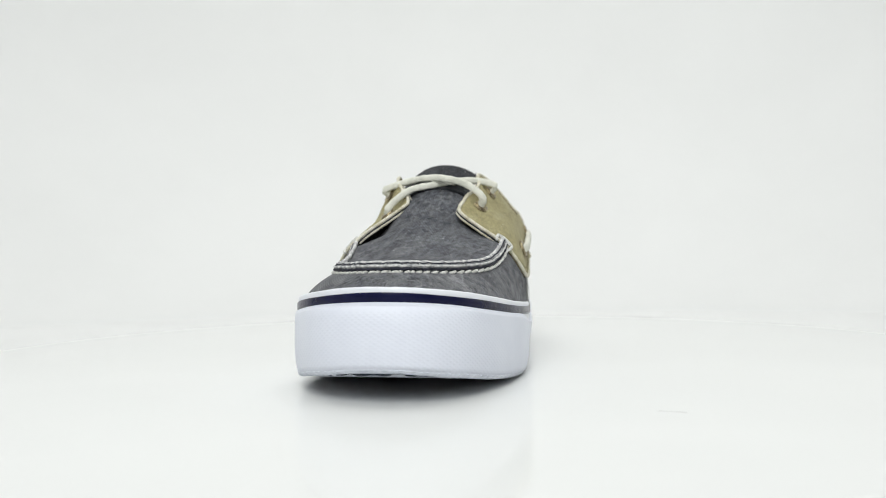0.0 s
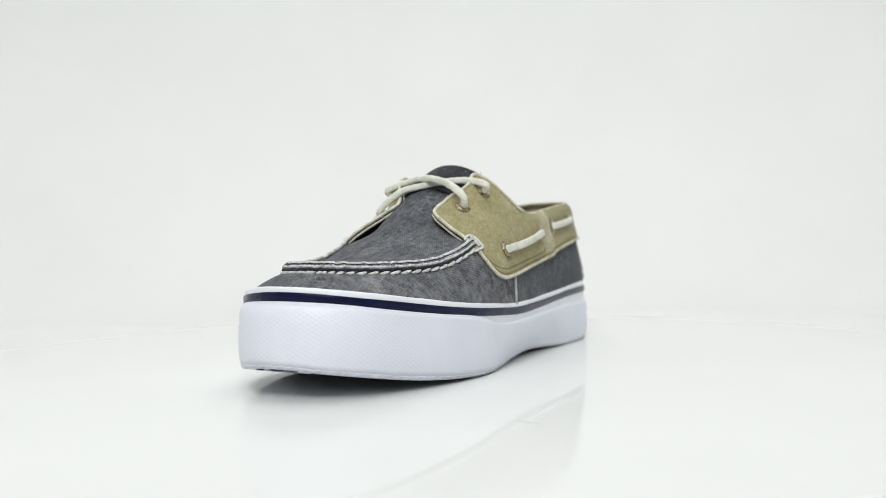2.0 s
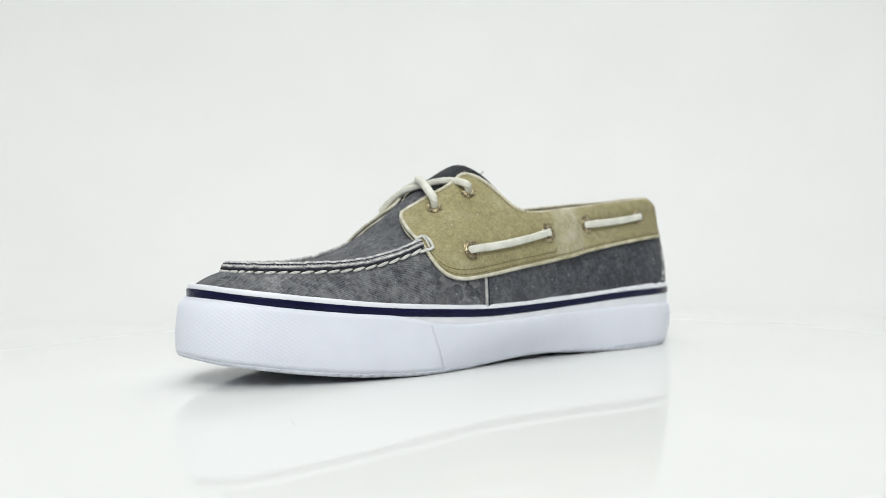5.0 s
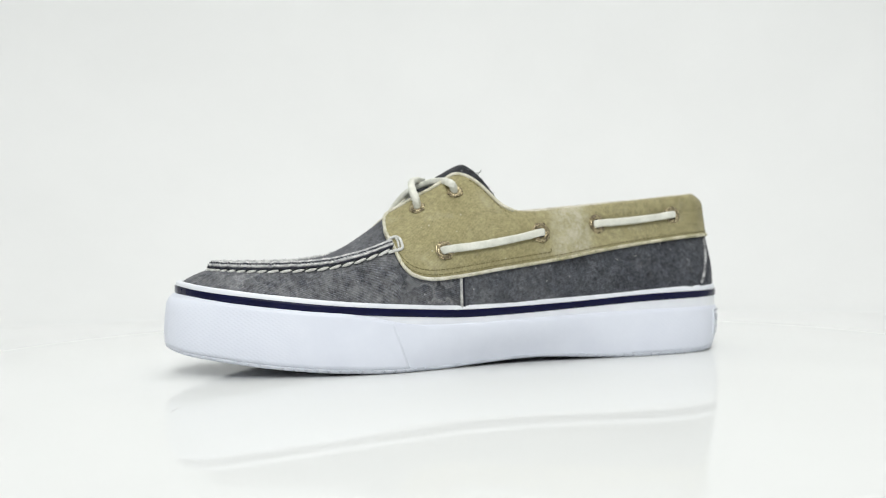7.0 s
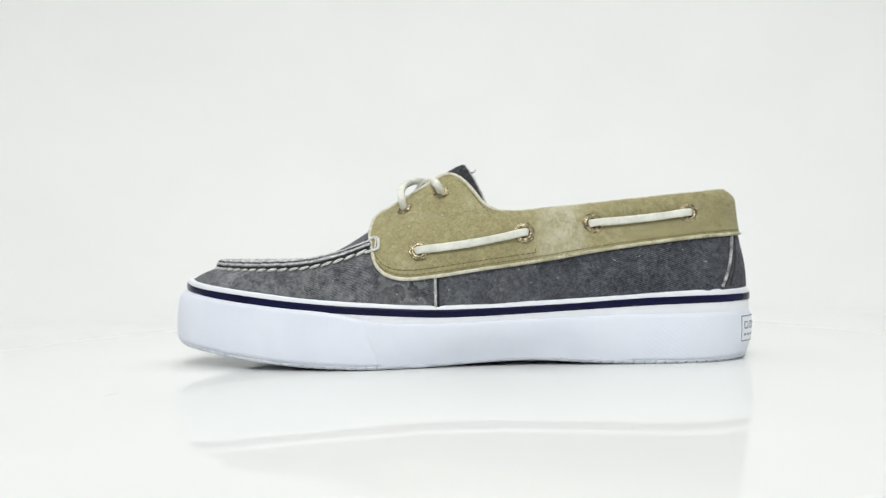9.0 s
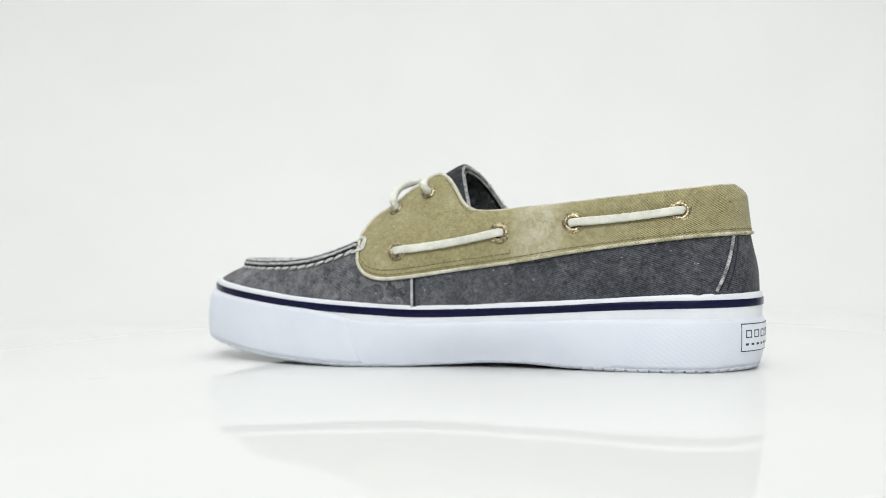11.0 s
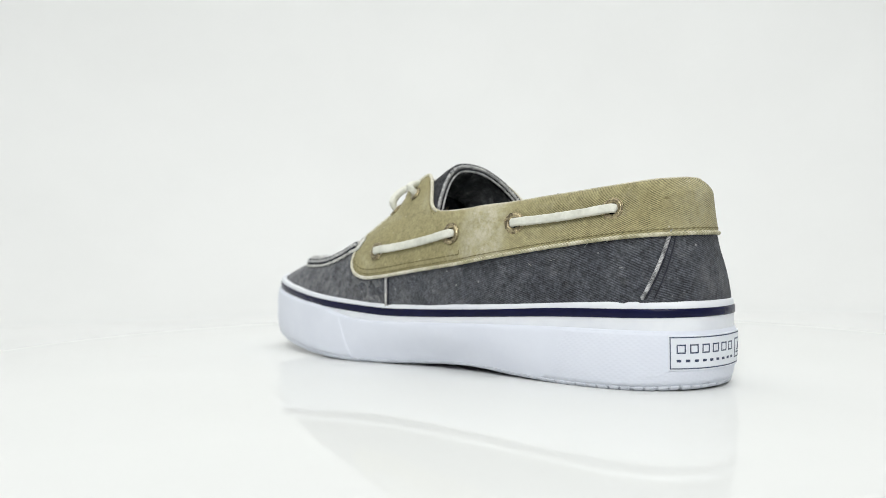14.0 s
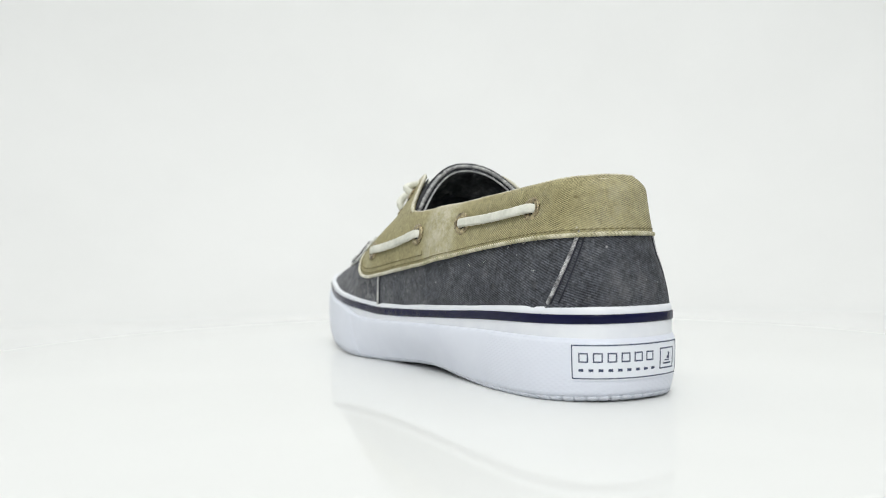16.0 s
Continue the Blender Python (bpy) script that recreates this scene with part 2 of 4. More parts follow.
def tube(path, r, sides=8, loop=False, flat=1.0, up=(0, 0, 1), square=1.0):
    """A round or flattened cord along a path, with rounded ends. r: a number or one for each point."""
    soft = lambda q: math.copysign(abs(q) ** square, q)
    path = np.asarray(path, float)
    n = len(path)
    r = np.full(n, r, float) if np.isscalar(r) else np.asarray(r, float)
    if loop:
        tang = np.roll(path, -1, 0) - np.roll(path, 1, 0)
    else:
        tang = np.gradient(path, axis=0)
        d = np.linalg.norm(np.diff(path, axis=0), axis=1)
        first, last = path[0] - tang[0] / np.linalg.norm(tang[0]) * r[0] * 0.6, path[-1] + tang[-1] / np.linalg.norm(tang[-1]) * r[-1] * 0.6
        path, r, tang = np.concatenate([[first], path, [last]]), np.concatenate([[r[0] * 0.45], r, [r[-1] * 0.45]]), np.concatenate([tang[:1], tang, tang[-1:]])
        n += 2
    tang /= np.linalg.norm(tang, axis=1, keepdims=True) + 1e-9
    side = np.cross(tang, np.asarray(up, float))
    side /= np.linalg.norm(side, axis=1, keepdims=True) + 1e-9
    top = np.cross(side, tang)
    verts = [path[i] + r[i] * (soft(math.cos(a)) * side[i] + flat * soft(math.sin(a)) * top[i]) for i in range(n) for a in np.arange(sides) * math.tau / sides]
    faces = [(i * sides + j, i * sides + (j + 1) % sides, (i + 1) % n * sides + (j + 1) % sides, (i + 1) % n * sides + j)
             for i in range(n if loop else n - 1) for j in range(sides)]
    if not loop:
        faces += [tuple(range(sides)), tuple(range((n - 1) * sides, n * sides))]
    return verts, faces


def cord(name, path, r, sides, mat, parent, label=""):
    """An open tube whose cloth coordinates run along and round it, in millimetres."""
    path = np.asarray(path, float)
    d = np.concatenate([[0], np.cumsum(np.linalg.norm(np.diff(path, axis=0), axis=1))])
    d = np.concatenate([[-r], d, [d[-1] + r]])
    return mesh_part(name, *tube(path, r, sides), mat, parent, label, [(u, j * math.tau * r / sides) for u in d for j in range(sides)])


def joined(pieces):
    verts, faces = [], []
    for v, f in pieces:
        k = len(verts)
        verts += list(v)
        faces += [tuple(a + k for a in q) for q in f]
    return verts, faces


def rounded(points, n=24, loop=False):
    """A Catmull-Rom curve through the points, n steps a span."""
    p = np.asarray(points, float)
    if loop:
        p = np.concatenate([p[-1:], p, p[:2]])
    else:
        p = np.concatenate([2 * p[:1] - p[1:2], p, 2 * p[-1:] - p[-2:-1]])
    out = []
    for i in range(1, len(p) - 2):
        for t in np.arange(n) / n:
            a, b, c, d = p[i - 1], p[i], p[i + 1], p[i + 2]
            out.append(0.5 * (2 * b + (c - a) * t + (2 * a - 5 * b + 4 * c - d) * t * t + (3 * b - a - 3 * c + d) * t ** 3))
    if not loop:
        out.append(p[-2])
    return np.array(out)


def graph(*pairs):
    """A smooth function through (x, y) pairs."""
    xs, ys = np.array(sorted(pairs), float).T
    slope = np.diff(ys) / np.diff(xs)
    tang = np.concatenate([slope[:1], (slope[:-1] + slope[1:]) / 2, slope[-1:]])

    def value(x):
        x = np.clip(x, xs[0], xs[-1])
        k = np.clip(np.searchsorted(xs, x) - 1, 0, len(xs) - 2)
        h = xs[k + 1] - xs[k]
        t = (x - xs[k]) / h
        return ((1 + 2 * t) * (1 - t) ** 2 * ys[k] + t * (1 - t) ** 2 * h * tang[k] + t * t * (3 - 2 * t) * ys[k + 1] + t * t * (t - 1) * h * tang[k + 1])
    return value


# ---- the studio ----
def box_setting(name, size, centre, mat, label, category):
    bm = bmesh.new()
    bmesh.ops.create_cube(bm, size=1.0)
    bmesh.ops.scale(bm, vec=size, verts=bm.verts)
    bmesh.ops.translate(bm, vec=centre, verts=bm.verts)
    me = bpy.data.meshes.new(name)
    bm.to_mesh(me)
    bm.free()
    me.materials.append(mat)
    return tagged(new(name, me), label, category, kind="structure")


def build_studio():
    """A white table that sweeps up into a rounded white backdrop; an added, unseen cloth ceiling and front close the
    tent and bounce its light.
    """
    cx, cy, rad, cove = 0.0, -0.45, 1.15, 0.4
    plan = [(cx - rad, -1.95 + 0.15 * k) for k in range(10)]
    plan += [(cx - rad * math.cos(a), cy + rad * math.sin(a)) for a in np.linspace(0, math.pi, 61)]
    plan += [(cx + rad, cy - 0.15 * k) for k in range(1, 11)]
    plan = np.array(plan)
    tang = np.gradient(plan, axis=0)
    inward = np.stack([tang[:, 1], -tang[:, 0]], 1) / np.linalg.norm(tang, axis=1, keepdims=True)
    prof = [(cove * (1 - math.sin(a)), cove * (1 - math.cos(a))) for a in np.linspace(0, math.pi / 2, 14)] + [(0, z) for z in np.linspace(0.5, 1.46, 9)]
    P = np.array([[(*(plan[i] + inward[i] * d), z - 0.008) for d, z in prof] for i in range(len(plan))])
    v, f, uv = sheet(P, -0.004)
    tagged(mesh_part("wall_back", v, f, CLOTH_WALL, None, scale=1.0), "seamless white backdrop curving up behind the turntable", "backdrop", kind="structure")
    box_setting("floor", (2.31, 2.68, 0.02), (0, -0.63, -0.0116), TABLE, "smooth white tabletop under the turntable", "table")
    box_setting("ceiling", (2.31, 2.68, 0.01), (0, -0.63, 1.452), CLOTH_WALL, "unseen white cloth top added to bounce light in the tent", "ceiling")
    box_setting("wall_front", (2.32, 0.01, 1.47), (0, -1.958, 0.72), CLOTH_WALL, "unseen white cloth front added to bounce light in the tent", "backdrop")


def build_turntable():
    """A round, thin, glossy plate; a wisp of lint lies on it."""
    base = tagged(new("turntable"), "glossy white round turntable plate on the table", "turntable")
    ring = np.arange(160) * math.tau / 160
    turned = lambda prof: np.array([[(r * math.cos(a), r * math.sin(a), z) for r, z in prof] for a in ring])
    v, f, uv = sheet(turned([(283, -1.55), (283, -0.6)]), 0, True)
    f += [tuple(i * 2 for i in range(160)), tuple(i * 2 + 1 for i in range(160))]
    mesh_part("plate", v, f, PLATE, base, "glossy white acrylic plate", smooth=False)
    v, f, uv = sheet(turned([(283.02, -1.55), (284.6, -1.4), (285.0, -1.1), (284.7, -0.8), (283.8, -0.62), (283.02, -0.6)]), 0, True)
    mesh_part("rim", v, f, TABLE, base, "rounded edge of the plate")
    return base


def build_lint():
    path = rounded([(-1.6, -5.0, 0.12), (-0.2, -2.0, 0.2), (1.0, 2.0, 0.3), (1.4, 5.0, 0.12)], 6)
    ob = mesh_part("lint", *tube(path, 0.055, 5), LINT, None)
    return tagged(ob, "short grey wisp of lint lying on the turntable", "lint")


# ---- the shoe ----
NEAR = [(144, -2), (143.6, 5), (141.5, 12.5), (135.5, 22), (125, 29.8), (110, 35.8), (95, 39.3), (75, 42.5), (55, 43.8), (38, 43.4), (20, 42), (0, 40),
        (-30, 36), (-60, 32), (-90, 28.5), (-115, 25.4), (-132, 21.2), (-144, 13.8), (-151, 4)]
FAR = [(-153, -7), (-151.8, -17), (-147.6, -28.0), (-139, -35.4), (-122, -39.6), (-95, -41), (-60, -43), (-25, -46.5), (10, -51), (45, -54),
       (75, -53.5), (95, -50), (107, -45.2), (119, -38.0), (128, -31.0), (135.5, -23.2), (141.5, -12.6)]
DENSE = rounded(NEAR + FAR, 20, True)
STEP = np.linalg.norm(np.roll(DENSE, -1, 0) - DENSE, axis=1)
ROUND = STEP.sum()
ARC = np.concatenate([[0], np.cumsum(STEP)])
RING = np.concatenate([DENSE, DENSE[:1]])


def outline(s):
    """The sole's plan at s millimetres round from the toe: places and outward normals."""
    s = np.asarray(s, float) % ROUND
    at = lambda q: np.stack([np.interp(q % ROUND, ARC, RING[:, k]) for k in (0, 1)], -1)
    p, t = at(s), at(s + 3.0) - at(s - 3.0)
    nrm = np.stack([t[..., 1], -t[..., 0]], -1)
    return p, nrm / np.linalg.norm(nrm, axis=-1, keepdims=True)


HEEL = ARC[len(NEAR) * 20]


def s_at(x, far=False):
    """Where the outline has this x, on the near or the far side."""
    half, xs = SIDES[far]
    return float(np.interp(-x, xs, half))


SIDES = [(half, -outline(half)[0][:, 0]) for half in (np.linspace(0, HEEL, 900), np.linspace(ROUND, HEEL, 900))]


# heights along the shoe, by x
Z_BOTTOM = graph((144, 11.2), (136, 9.2), (122, 6.8), (110, 4.8), (95, 2.7), (81, 1.1), (64, -0.2), (43, -1.1), (16, -1.1), (-5, -0.2), (-27, 0.9), (-43, 1.0), (-68, -0.5), (-95, -1.5), (-128, -1.5), (-154, -0.7))
Z_STRIPE_LOW = graph((144, 37.8), (133, 36.6), (111, 33.2), (81, 29.4), (53.6, 26.9), (26.5, 25.1), (8, 24.2), (-14, 24.4), (-55, 26), (-97, 27.8), (-154, 28.8))
Z_STRIPE_TOP = graph((144, 40.8), (132, 39), (111, 36.1), (81, 32.2), (53.6, 29.6), (26.5, 27.9), (8, 27.0), (-14, 27.2), (-55, 28.5), (-97, 30.6), (-154, 31.4))
Z_FOX = graph((144, 43.2), (130, 41.3), (111, 38.8), (81, 34.8), (53.5, 32.1), (26.5, 30.2), (8, 29.4), (-14, 29.4), (-41, 30.5), (-69, 31.8), (-97, 33.2), (-125, 34.2), (-154, 34.5))
Z_LEDGE = graph((144, 37.6), (133, 36.3), (111, 32.9), (81, 29.1), (60, 27.0), (51, 25.4), (42, 23.2), (32, 21.4), (0, 20.8), (-27, 21.5), (-55, 22.2), (-96, 22.9), (-154, 22.8))
WAIST = graph((144, 0), (60, 0), (40, 0.6), (20, 4.0), (-5, 7.5), (-35, 7.5), (-65, 4.0), (-95, 0.8), (-110, 0), (-154, 0))
COLLAR_LOW = graph((39.4, 65.0), (39.1, 63), (38.2, 59), (36.6, 52), (33, 46.2), (29, 43.7), (22.4, 42.3), (10, 43), (-14, 46.2), (-41.5, 49.7), (-69, 53.9), (-97, 57.5), (-125.7, 60.4), (-154, 61.7))
COLLAR_TOP = graph((39.4, 65.6), (38.8, 68.2), (38.0, 71), (36.4, 73.4), (31.5, 76.4), (26, 79.2), (22.7, 81.2), (14, 86.2), (6.3, 90.6), (2, 93.2), (-2, 94.1), (-7.5, 91.8), (-12, 86.8), (-17.5, 78.6), (-23, 75.0), (-28.5, 74.2), (-56, 76.1), (-84, 78.7), (-112, 81.3), (-135, 83.2), (-154, 84.2))
# the far eyestay is cut back on a slant from the tack to its top, and leans in further
FAR_SLANT = graph((39.4, 60.6), (38.6, 62.2), (33.5, 69), (27, 74.8), (21, 79.6), (17, 83.2), (12, 87.2), (6.3, 90.6), (2, 93.2), (-2, 94.1))
FAR_IN = graph((45, 8), (38, 9.5), (24, 8.8), (17, 7), (11, 2.8), (4, -1.5), (-8, -1.6), (-18, 0))
FAR_RISE = graph((44, 0), (-15, 0), (-28, 0.5), (-60, 0.8), (-84, 0.4), (-100, 0.4), (-135, -0.4), (-154, 0))
HEEL_FAR = graph((144, 0), (-80, 0), (-110, 1.4), (-132, 3.2), (-146, 2.6), (-153, 0))
RIDGE_IN = graph((30, 10.6), (38, 11), (55, 11.8), (80, 13.4), (100, 15.6), (120, 19.4), (144, 22.2))
RIDGE_IN_FAR = graph((30, 12.4), (38, 13.4), (55, 16.4), (80, 18.4), (100, 18.6), (120, 20.0), (144, 22.2))
RIDGE_Z = graph((30, 61.5), (36, 58.8), (45, 55.2), (54, 52.3), (70, 48.9), (98, 47.8), (115, 48.2), (127, 49))
LEVELS = (30, 45, 60, 75, 90, 100)
STATIONS = {-154: (3.6, 4.2, 7.2, 8.8, 9.8, 11), -135: (2.5, 3.4, 6.2, 9.0, 11, 13), -118: (2.5, 3.0, 6.0, 9.8, 13, 16), -69: (2.2, 2.4, 4.8, 8.0, 11.5, 15),
            -36: (2.2, 2.2, 3.0, 6.6, 13, 19), -10: (2.1, 2.5, 4.8, 11.5, 21, 29), 3: (2, 2.7, 5.8, 15.4, 25.4, 33), 15: (2, 2.9, 6.8, 19.6, 31.5, 41),
            22: (2, 3.0, 8.2, 23.6, 43, 52), 35: (2, 4.0, 13, 34.5, 57, 66), 45: (2, 5.0, 18, 39, 60, 70)}
LEAN = [graph(*[(x, row[k]) for x, row in STATIONS.items()]) for k in range(len(LEVELS))]


def lean(x, z):
    """How far the upper stands in from the sole's outline at height z."""
    i, j = min(max((x + 154) / 2, 0), 99.0), min(max((z - 30) / 2, 0), 34.99)
    a, b = int(i), int(j)
    p, q = i - a, j - b
    t = LEAN_GRID
    return (t[a][b] * (1 - p) + t[a + 1][b] * p) * (1 - q) + (t[a][b + 1] * (1 - p) + t[a + 1][b + 1] * p) * q


LEAN_GRID = []
for _k in range(102):
    _g = graph(*[(h, float(LEAN[j](-154 + 2 * _k))) for j, h in enumerate(LEVELS)])
    LEAN_GRID.append([float(_g(30 + 2 * j)) for j in range(37)])


def side(s, z, out=0.0):
    """A point of the upper's side at s round the sole, at height z."""
    p, n = outline(s)
    more = float(FAR_IN(min(45.0, max(-18.0, p[0])))) if s % ROUND > HEEL and p[0] < 45 else 0.0
    if s % ROUND > HEEL:
        more_low = float(HEEL_FAR(float(p[0]))) * min(1.0, max(0.0, (z - 34) / 20))
    else:
        more_low = 0.0
    # the padded collar is drawn in along the lace
    x = float(p[0])
    dent = 1.5 * math.exp(-((z - 67 - (-70 - x) * 0.098) / 5.5) ** 2) * min(1.0, max(0.0, (-62 - x) / 14)) * min(1.0, max(0.0, (x + 138) / 16))
    q = p - n * (lean(x, z) + dent + more_low + more * min(1.0, max(0.0, (z - 62) / 17)) ** 2 - out)
    return np.array([q[0], q[1], z])


def ring_of(s, out, z):
    p, n = outline(s)
    q = p + n * np.asarray(out, float)[:, None]
    return np.column_stack([q, z])


def wall_out(k, waist, x):
    """How far the sole's wall stands out at the share k of its height: flared at the toe, drawn in at the waist and under the heel, rounded at its edges."""
    return float(WALL(k)) - waist * float(WALL_WAIST(k)) + TOE_TIP(x) * (1.0 - 2.2 * k - 2.6 * max(0.0, (k - 0.8) / 0.2) ** 2) - HEEL_TIP(x) * (2.4 - 1.6 * k)


TOE_TIP = graph((144, 1.0), (140, 0.95), (132, 0.55), (122, 0.12), (112, 0.0), (-154, 0.0))
HEEL_TIP = graph((144, 0.0), (-120, 0.0), (-132, 0.25), (-143, 0.8), (-154, 1.0))


WALL = graph((0.0, -1.3), (0.1, -0.6), (0.25, -0.1), (0.5, 0.1), (0.8, -0.1), (0.93, -0.35), (0.985, -0.75), (1.0, -1.3))
WALL_WAIST = graph((0.0, 1.0), (0.2, 0.86), (0.4, 0.55), (0.6, 0.25), (0.8, 0.05), (1.0, 0.0))


def build_sole(shoe):
    s = np.arange(420) * ROUND / 420
    x = outline(s)[0][:, 0]
    zb, zl, waist = Z_BOTTOM(x), Z_LEDGE(x), WAIST(x)
    near = outline(s)[0][:, 1] > -5
    waist = waist * np.where(near, 1.0, 0.8)
    steps = (0.0, 0.04, 0.1, 0.2, 0.32, 0.45, 0.6, 0.75, 0.88, 0.955, 0.985, 1.0)
    rows = [(wall_out(k, waist, x), zb + 1.4 + (zl - zb - 1.4) * k) for k in steps] + [(-3.2 - 5.0 * TOE_TIP(x), zl + 0.05)]
    P = np.stack([ring_of(s, o, z) for o, z in rows], 1)
    v, f, uv = sheet(P, 0, True)
    midsole = mesh_part("midsole", v, f, RUBBER, shoe, "thick bluish white rubber sidewall", uv)
    # the toe bumper and the heel wrap: a thin textured layer with a slanted end, over the wall
    for name, lo, hi in (("toe_bumper", s_at(33, True) - ROUND, s_at(33)), ("heel_wrap", s_at(-70), s_at(-70, True))):
        ss = np.linspace(lo, hi, 150)
        grid = []
        for k in (0.015, 0.1, 0.24, 0.38, 0.52, 0.68, 0.82, 0.92, 0.965):
            end = (1 - k) * 9.0 if name == "toe_bumper" else k * 14.0
            sk = (ss - (lo + hi) / 2) * (1 - 2 * (9.0 - end if name == "toe_bumper" else end) / (hi - lo)) + (lo + hi) / 2
            xk = outline(sk)[0][:, 0]
            far = np.where(outline(sk)[0][:, 1] > -5, 1.0, 0.8)
            edge = np.interp(np.minimum(sk - sk[0], sk[-1] - sk), *(([0, 2.5], [-0.02, 0.09]) if name == "toe_bumper" else ([0, 30.0], [-0.3, 0.16]))) * (0.15 if k in (0.015, 0.965) else 1.0)
            zb, zl = Z_BOTTOM(xk), Z_LEDGE(xk)
            grid.append(ring_of(sk, wall_out(k, WAIST(xk) * far, xk) + edge + 0.04, zb + 1.4 + (zl - zb - 1.4) * k))
        v, f, uv = sheet(np.stack(grid, 1), 0.6)
        mesh_part(name, v, f, BUMPER, midsole, "white rubber pressed with a fine diamond texture", uv)
    # the foxing strip above, and the navy stripe on it
    zl = Z_LEDGE(x)
    rows = [(-1.9, zl - 1.0), (-1.7, Z_STRIPE_LOW(x) - 0.2), (-1.75, Z_STRIPE_TOP(x) + 0.2), (-1.8, Z_FOX(x) - 0.8), (-2.1, Z_FOX(x) - 0.25), (-2.7, Z_FOX(x)), (-4.6, Z_FOX(x) - 0.2)]
    rng = np.random.default_rng(3)
    wob = np.convolve(np.tile(rng.normal(0, 1, 420), 3), np.ones(9) / 9, "same")[420:840] * 0.22
    for at in (s_at(-126), s_at(-126, True), s_at(6), s_at(6, True)):
        wob = wob - 0.7 * np.exp(-((s - at) / 2.0) ** 2)
    P = np.stack([ring_of(s, o - 3.6 * TOE_TIP(x), z + (wob if k > 2 else 0)) for k, (o, z) in enumerate(rows)], 1)
    v, f, uv = sheet(P, 0, True)
    foxing = mesh_part("foxing", v, f, FOXING, shoe, "white rubber foxing strip with a navy line", uv)
    lo, hi = Z_STRIPE_LOW(x) - 0.6, Z_STRIPE_TOP(x) + 0.35
    P = np.stack([ring_of(s, o - 3.6 * TOE_TIP(x), z) for o, z in ((-2.3, lo), (-1.45, lo + 0.05), (-1.2, lo + 0.45), (-1.2, hi - 0.45), (-1.45, hi - 0.05), (-2.3, hi))], 1)
    v, f, uv = sheet(P, 0, True)
    stripe = mesh_part("stripe", v, f, NAVY_RUBBER, foxing, "glossy navy rubber stripe", uv)
    for part_of in (0.06, 0.66):
        ss = np.array([s_at(62.4), s_at(61.7)])
        lo2, hi2 = Z_STRIPE_LOW(62.0) - 0.5, Z_STRIPE_TOP(62.0) + 0.3
        P = np.stack([ring_of(ss, np.full(2, -1.12), np.full(2, lo2 + (hi2 - lo2) * k)) for k in (part_of + 0.04, part_of + 0.24)], 1)
        v, f, uv = sheet(P, 0.3)
        mesh_part("nick", v, f, TREAD, stripe, "small pale nick", uv, smooth=False)
    # the tread: a layer below with notches cut into its rim at the ball and the heel
    n = 1500
    s = np.arange(n) * ROUND / n
    x = outline(s)[0][:, 0]
    zb, waist = Z_BOTTOM(x), WAIST(x)
    teeth = (np.modf(s / 5.2)[0] < 0.2) * np.interp(x, [-155, -62, -50, 20, 30, 90, 100, 144], [1, 1, 0, 0, 0.7, 0.7, 0.3, 0.3])
    P = np.stack([ring_of(s, o - waist - HEEL_TIP(x) * 2.2 + TOE_TIP(x) * 0.8 - teeth * d, z) for o, z, d in ((-9.0, zb + 1.2, 0), (-8.0, zb, 0.6), (-3.0, zb, 1.0), (-1.9, zb + 0.35, 1.3), (-1.2, zb + 1.1, 1.1), (-1.0, zb + 1.9, 0.5), (-3.0, zb + 2.4, 0))], 1)
    rim, mid = P[:, 0], np.column_stack([np.clip(x, -122, 112), np.full(n, -4.0)])
    inner = [np.column_stack([rim[:, :2] + (mid - rim[:, :2]) * k, Z_BOTTOM(rim[:, 0] + (mid[:, 0] - rim[:, 0]) * k) + 1.3]) for k in (0.97, 0.6, 0.25)]
    P = np.concatenate([np.stack(inner, 1), P], 1)
    v, f, uv = sheet(P, 0, True)
    outsole = mesh_part("outsole", v, f, TREAD, shoe, "pale rubber tread with small notches", uv)
    # wavy sipes inside the rim: a plate across the bottom with furrows
    xs = np.linspace(-140, 130, 270)
    cols = []
    for xx in xs:
        a, b = outline(s_at(xx))[0][1] - 9 - float(WAIST(xx)), outline(s_at(xx, True))[0][1] + 9 + float(WAIST(xx))
        ys = np.linspace(b, a, 14)
        cols.append([(xx, yy, float(Z_BOTTOM(xx)) + 0.25 + 0.9 * (math.sin(xx * 1.25 + 2.0 * math.sin(yy * 0.35)) > 0.62)) for yy in ys])
    v, f, uv = sheet(np.array(cols), 0)
    mesh_part("tread_plate", v, f, TREAD, outsole, "", uv)
    build_label(shoe)


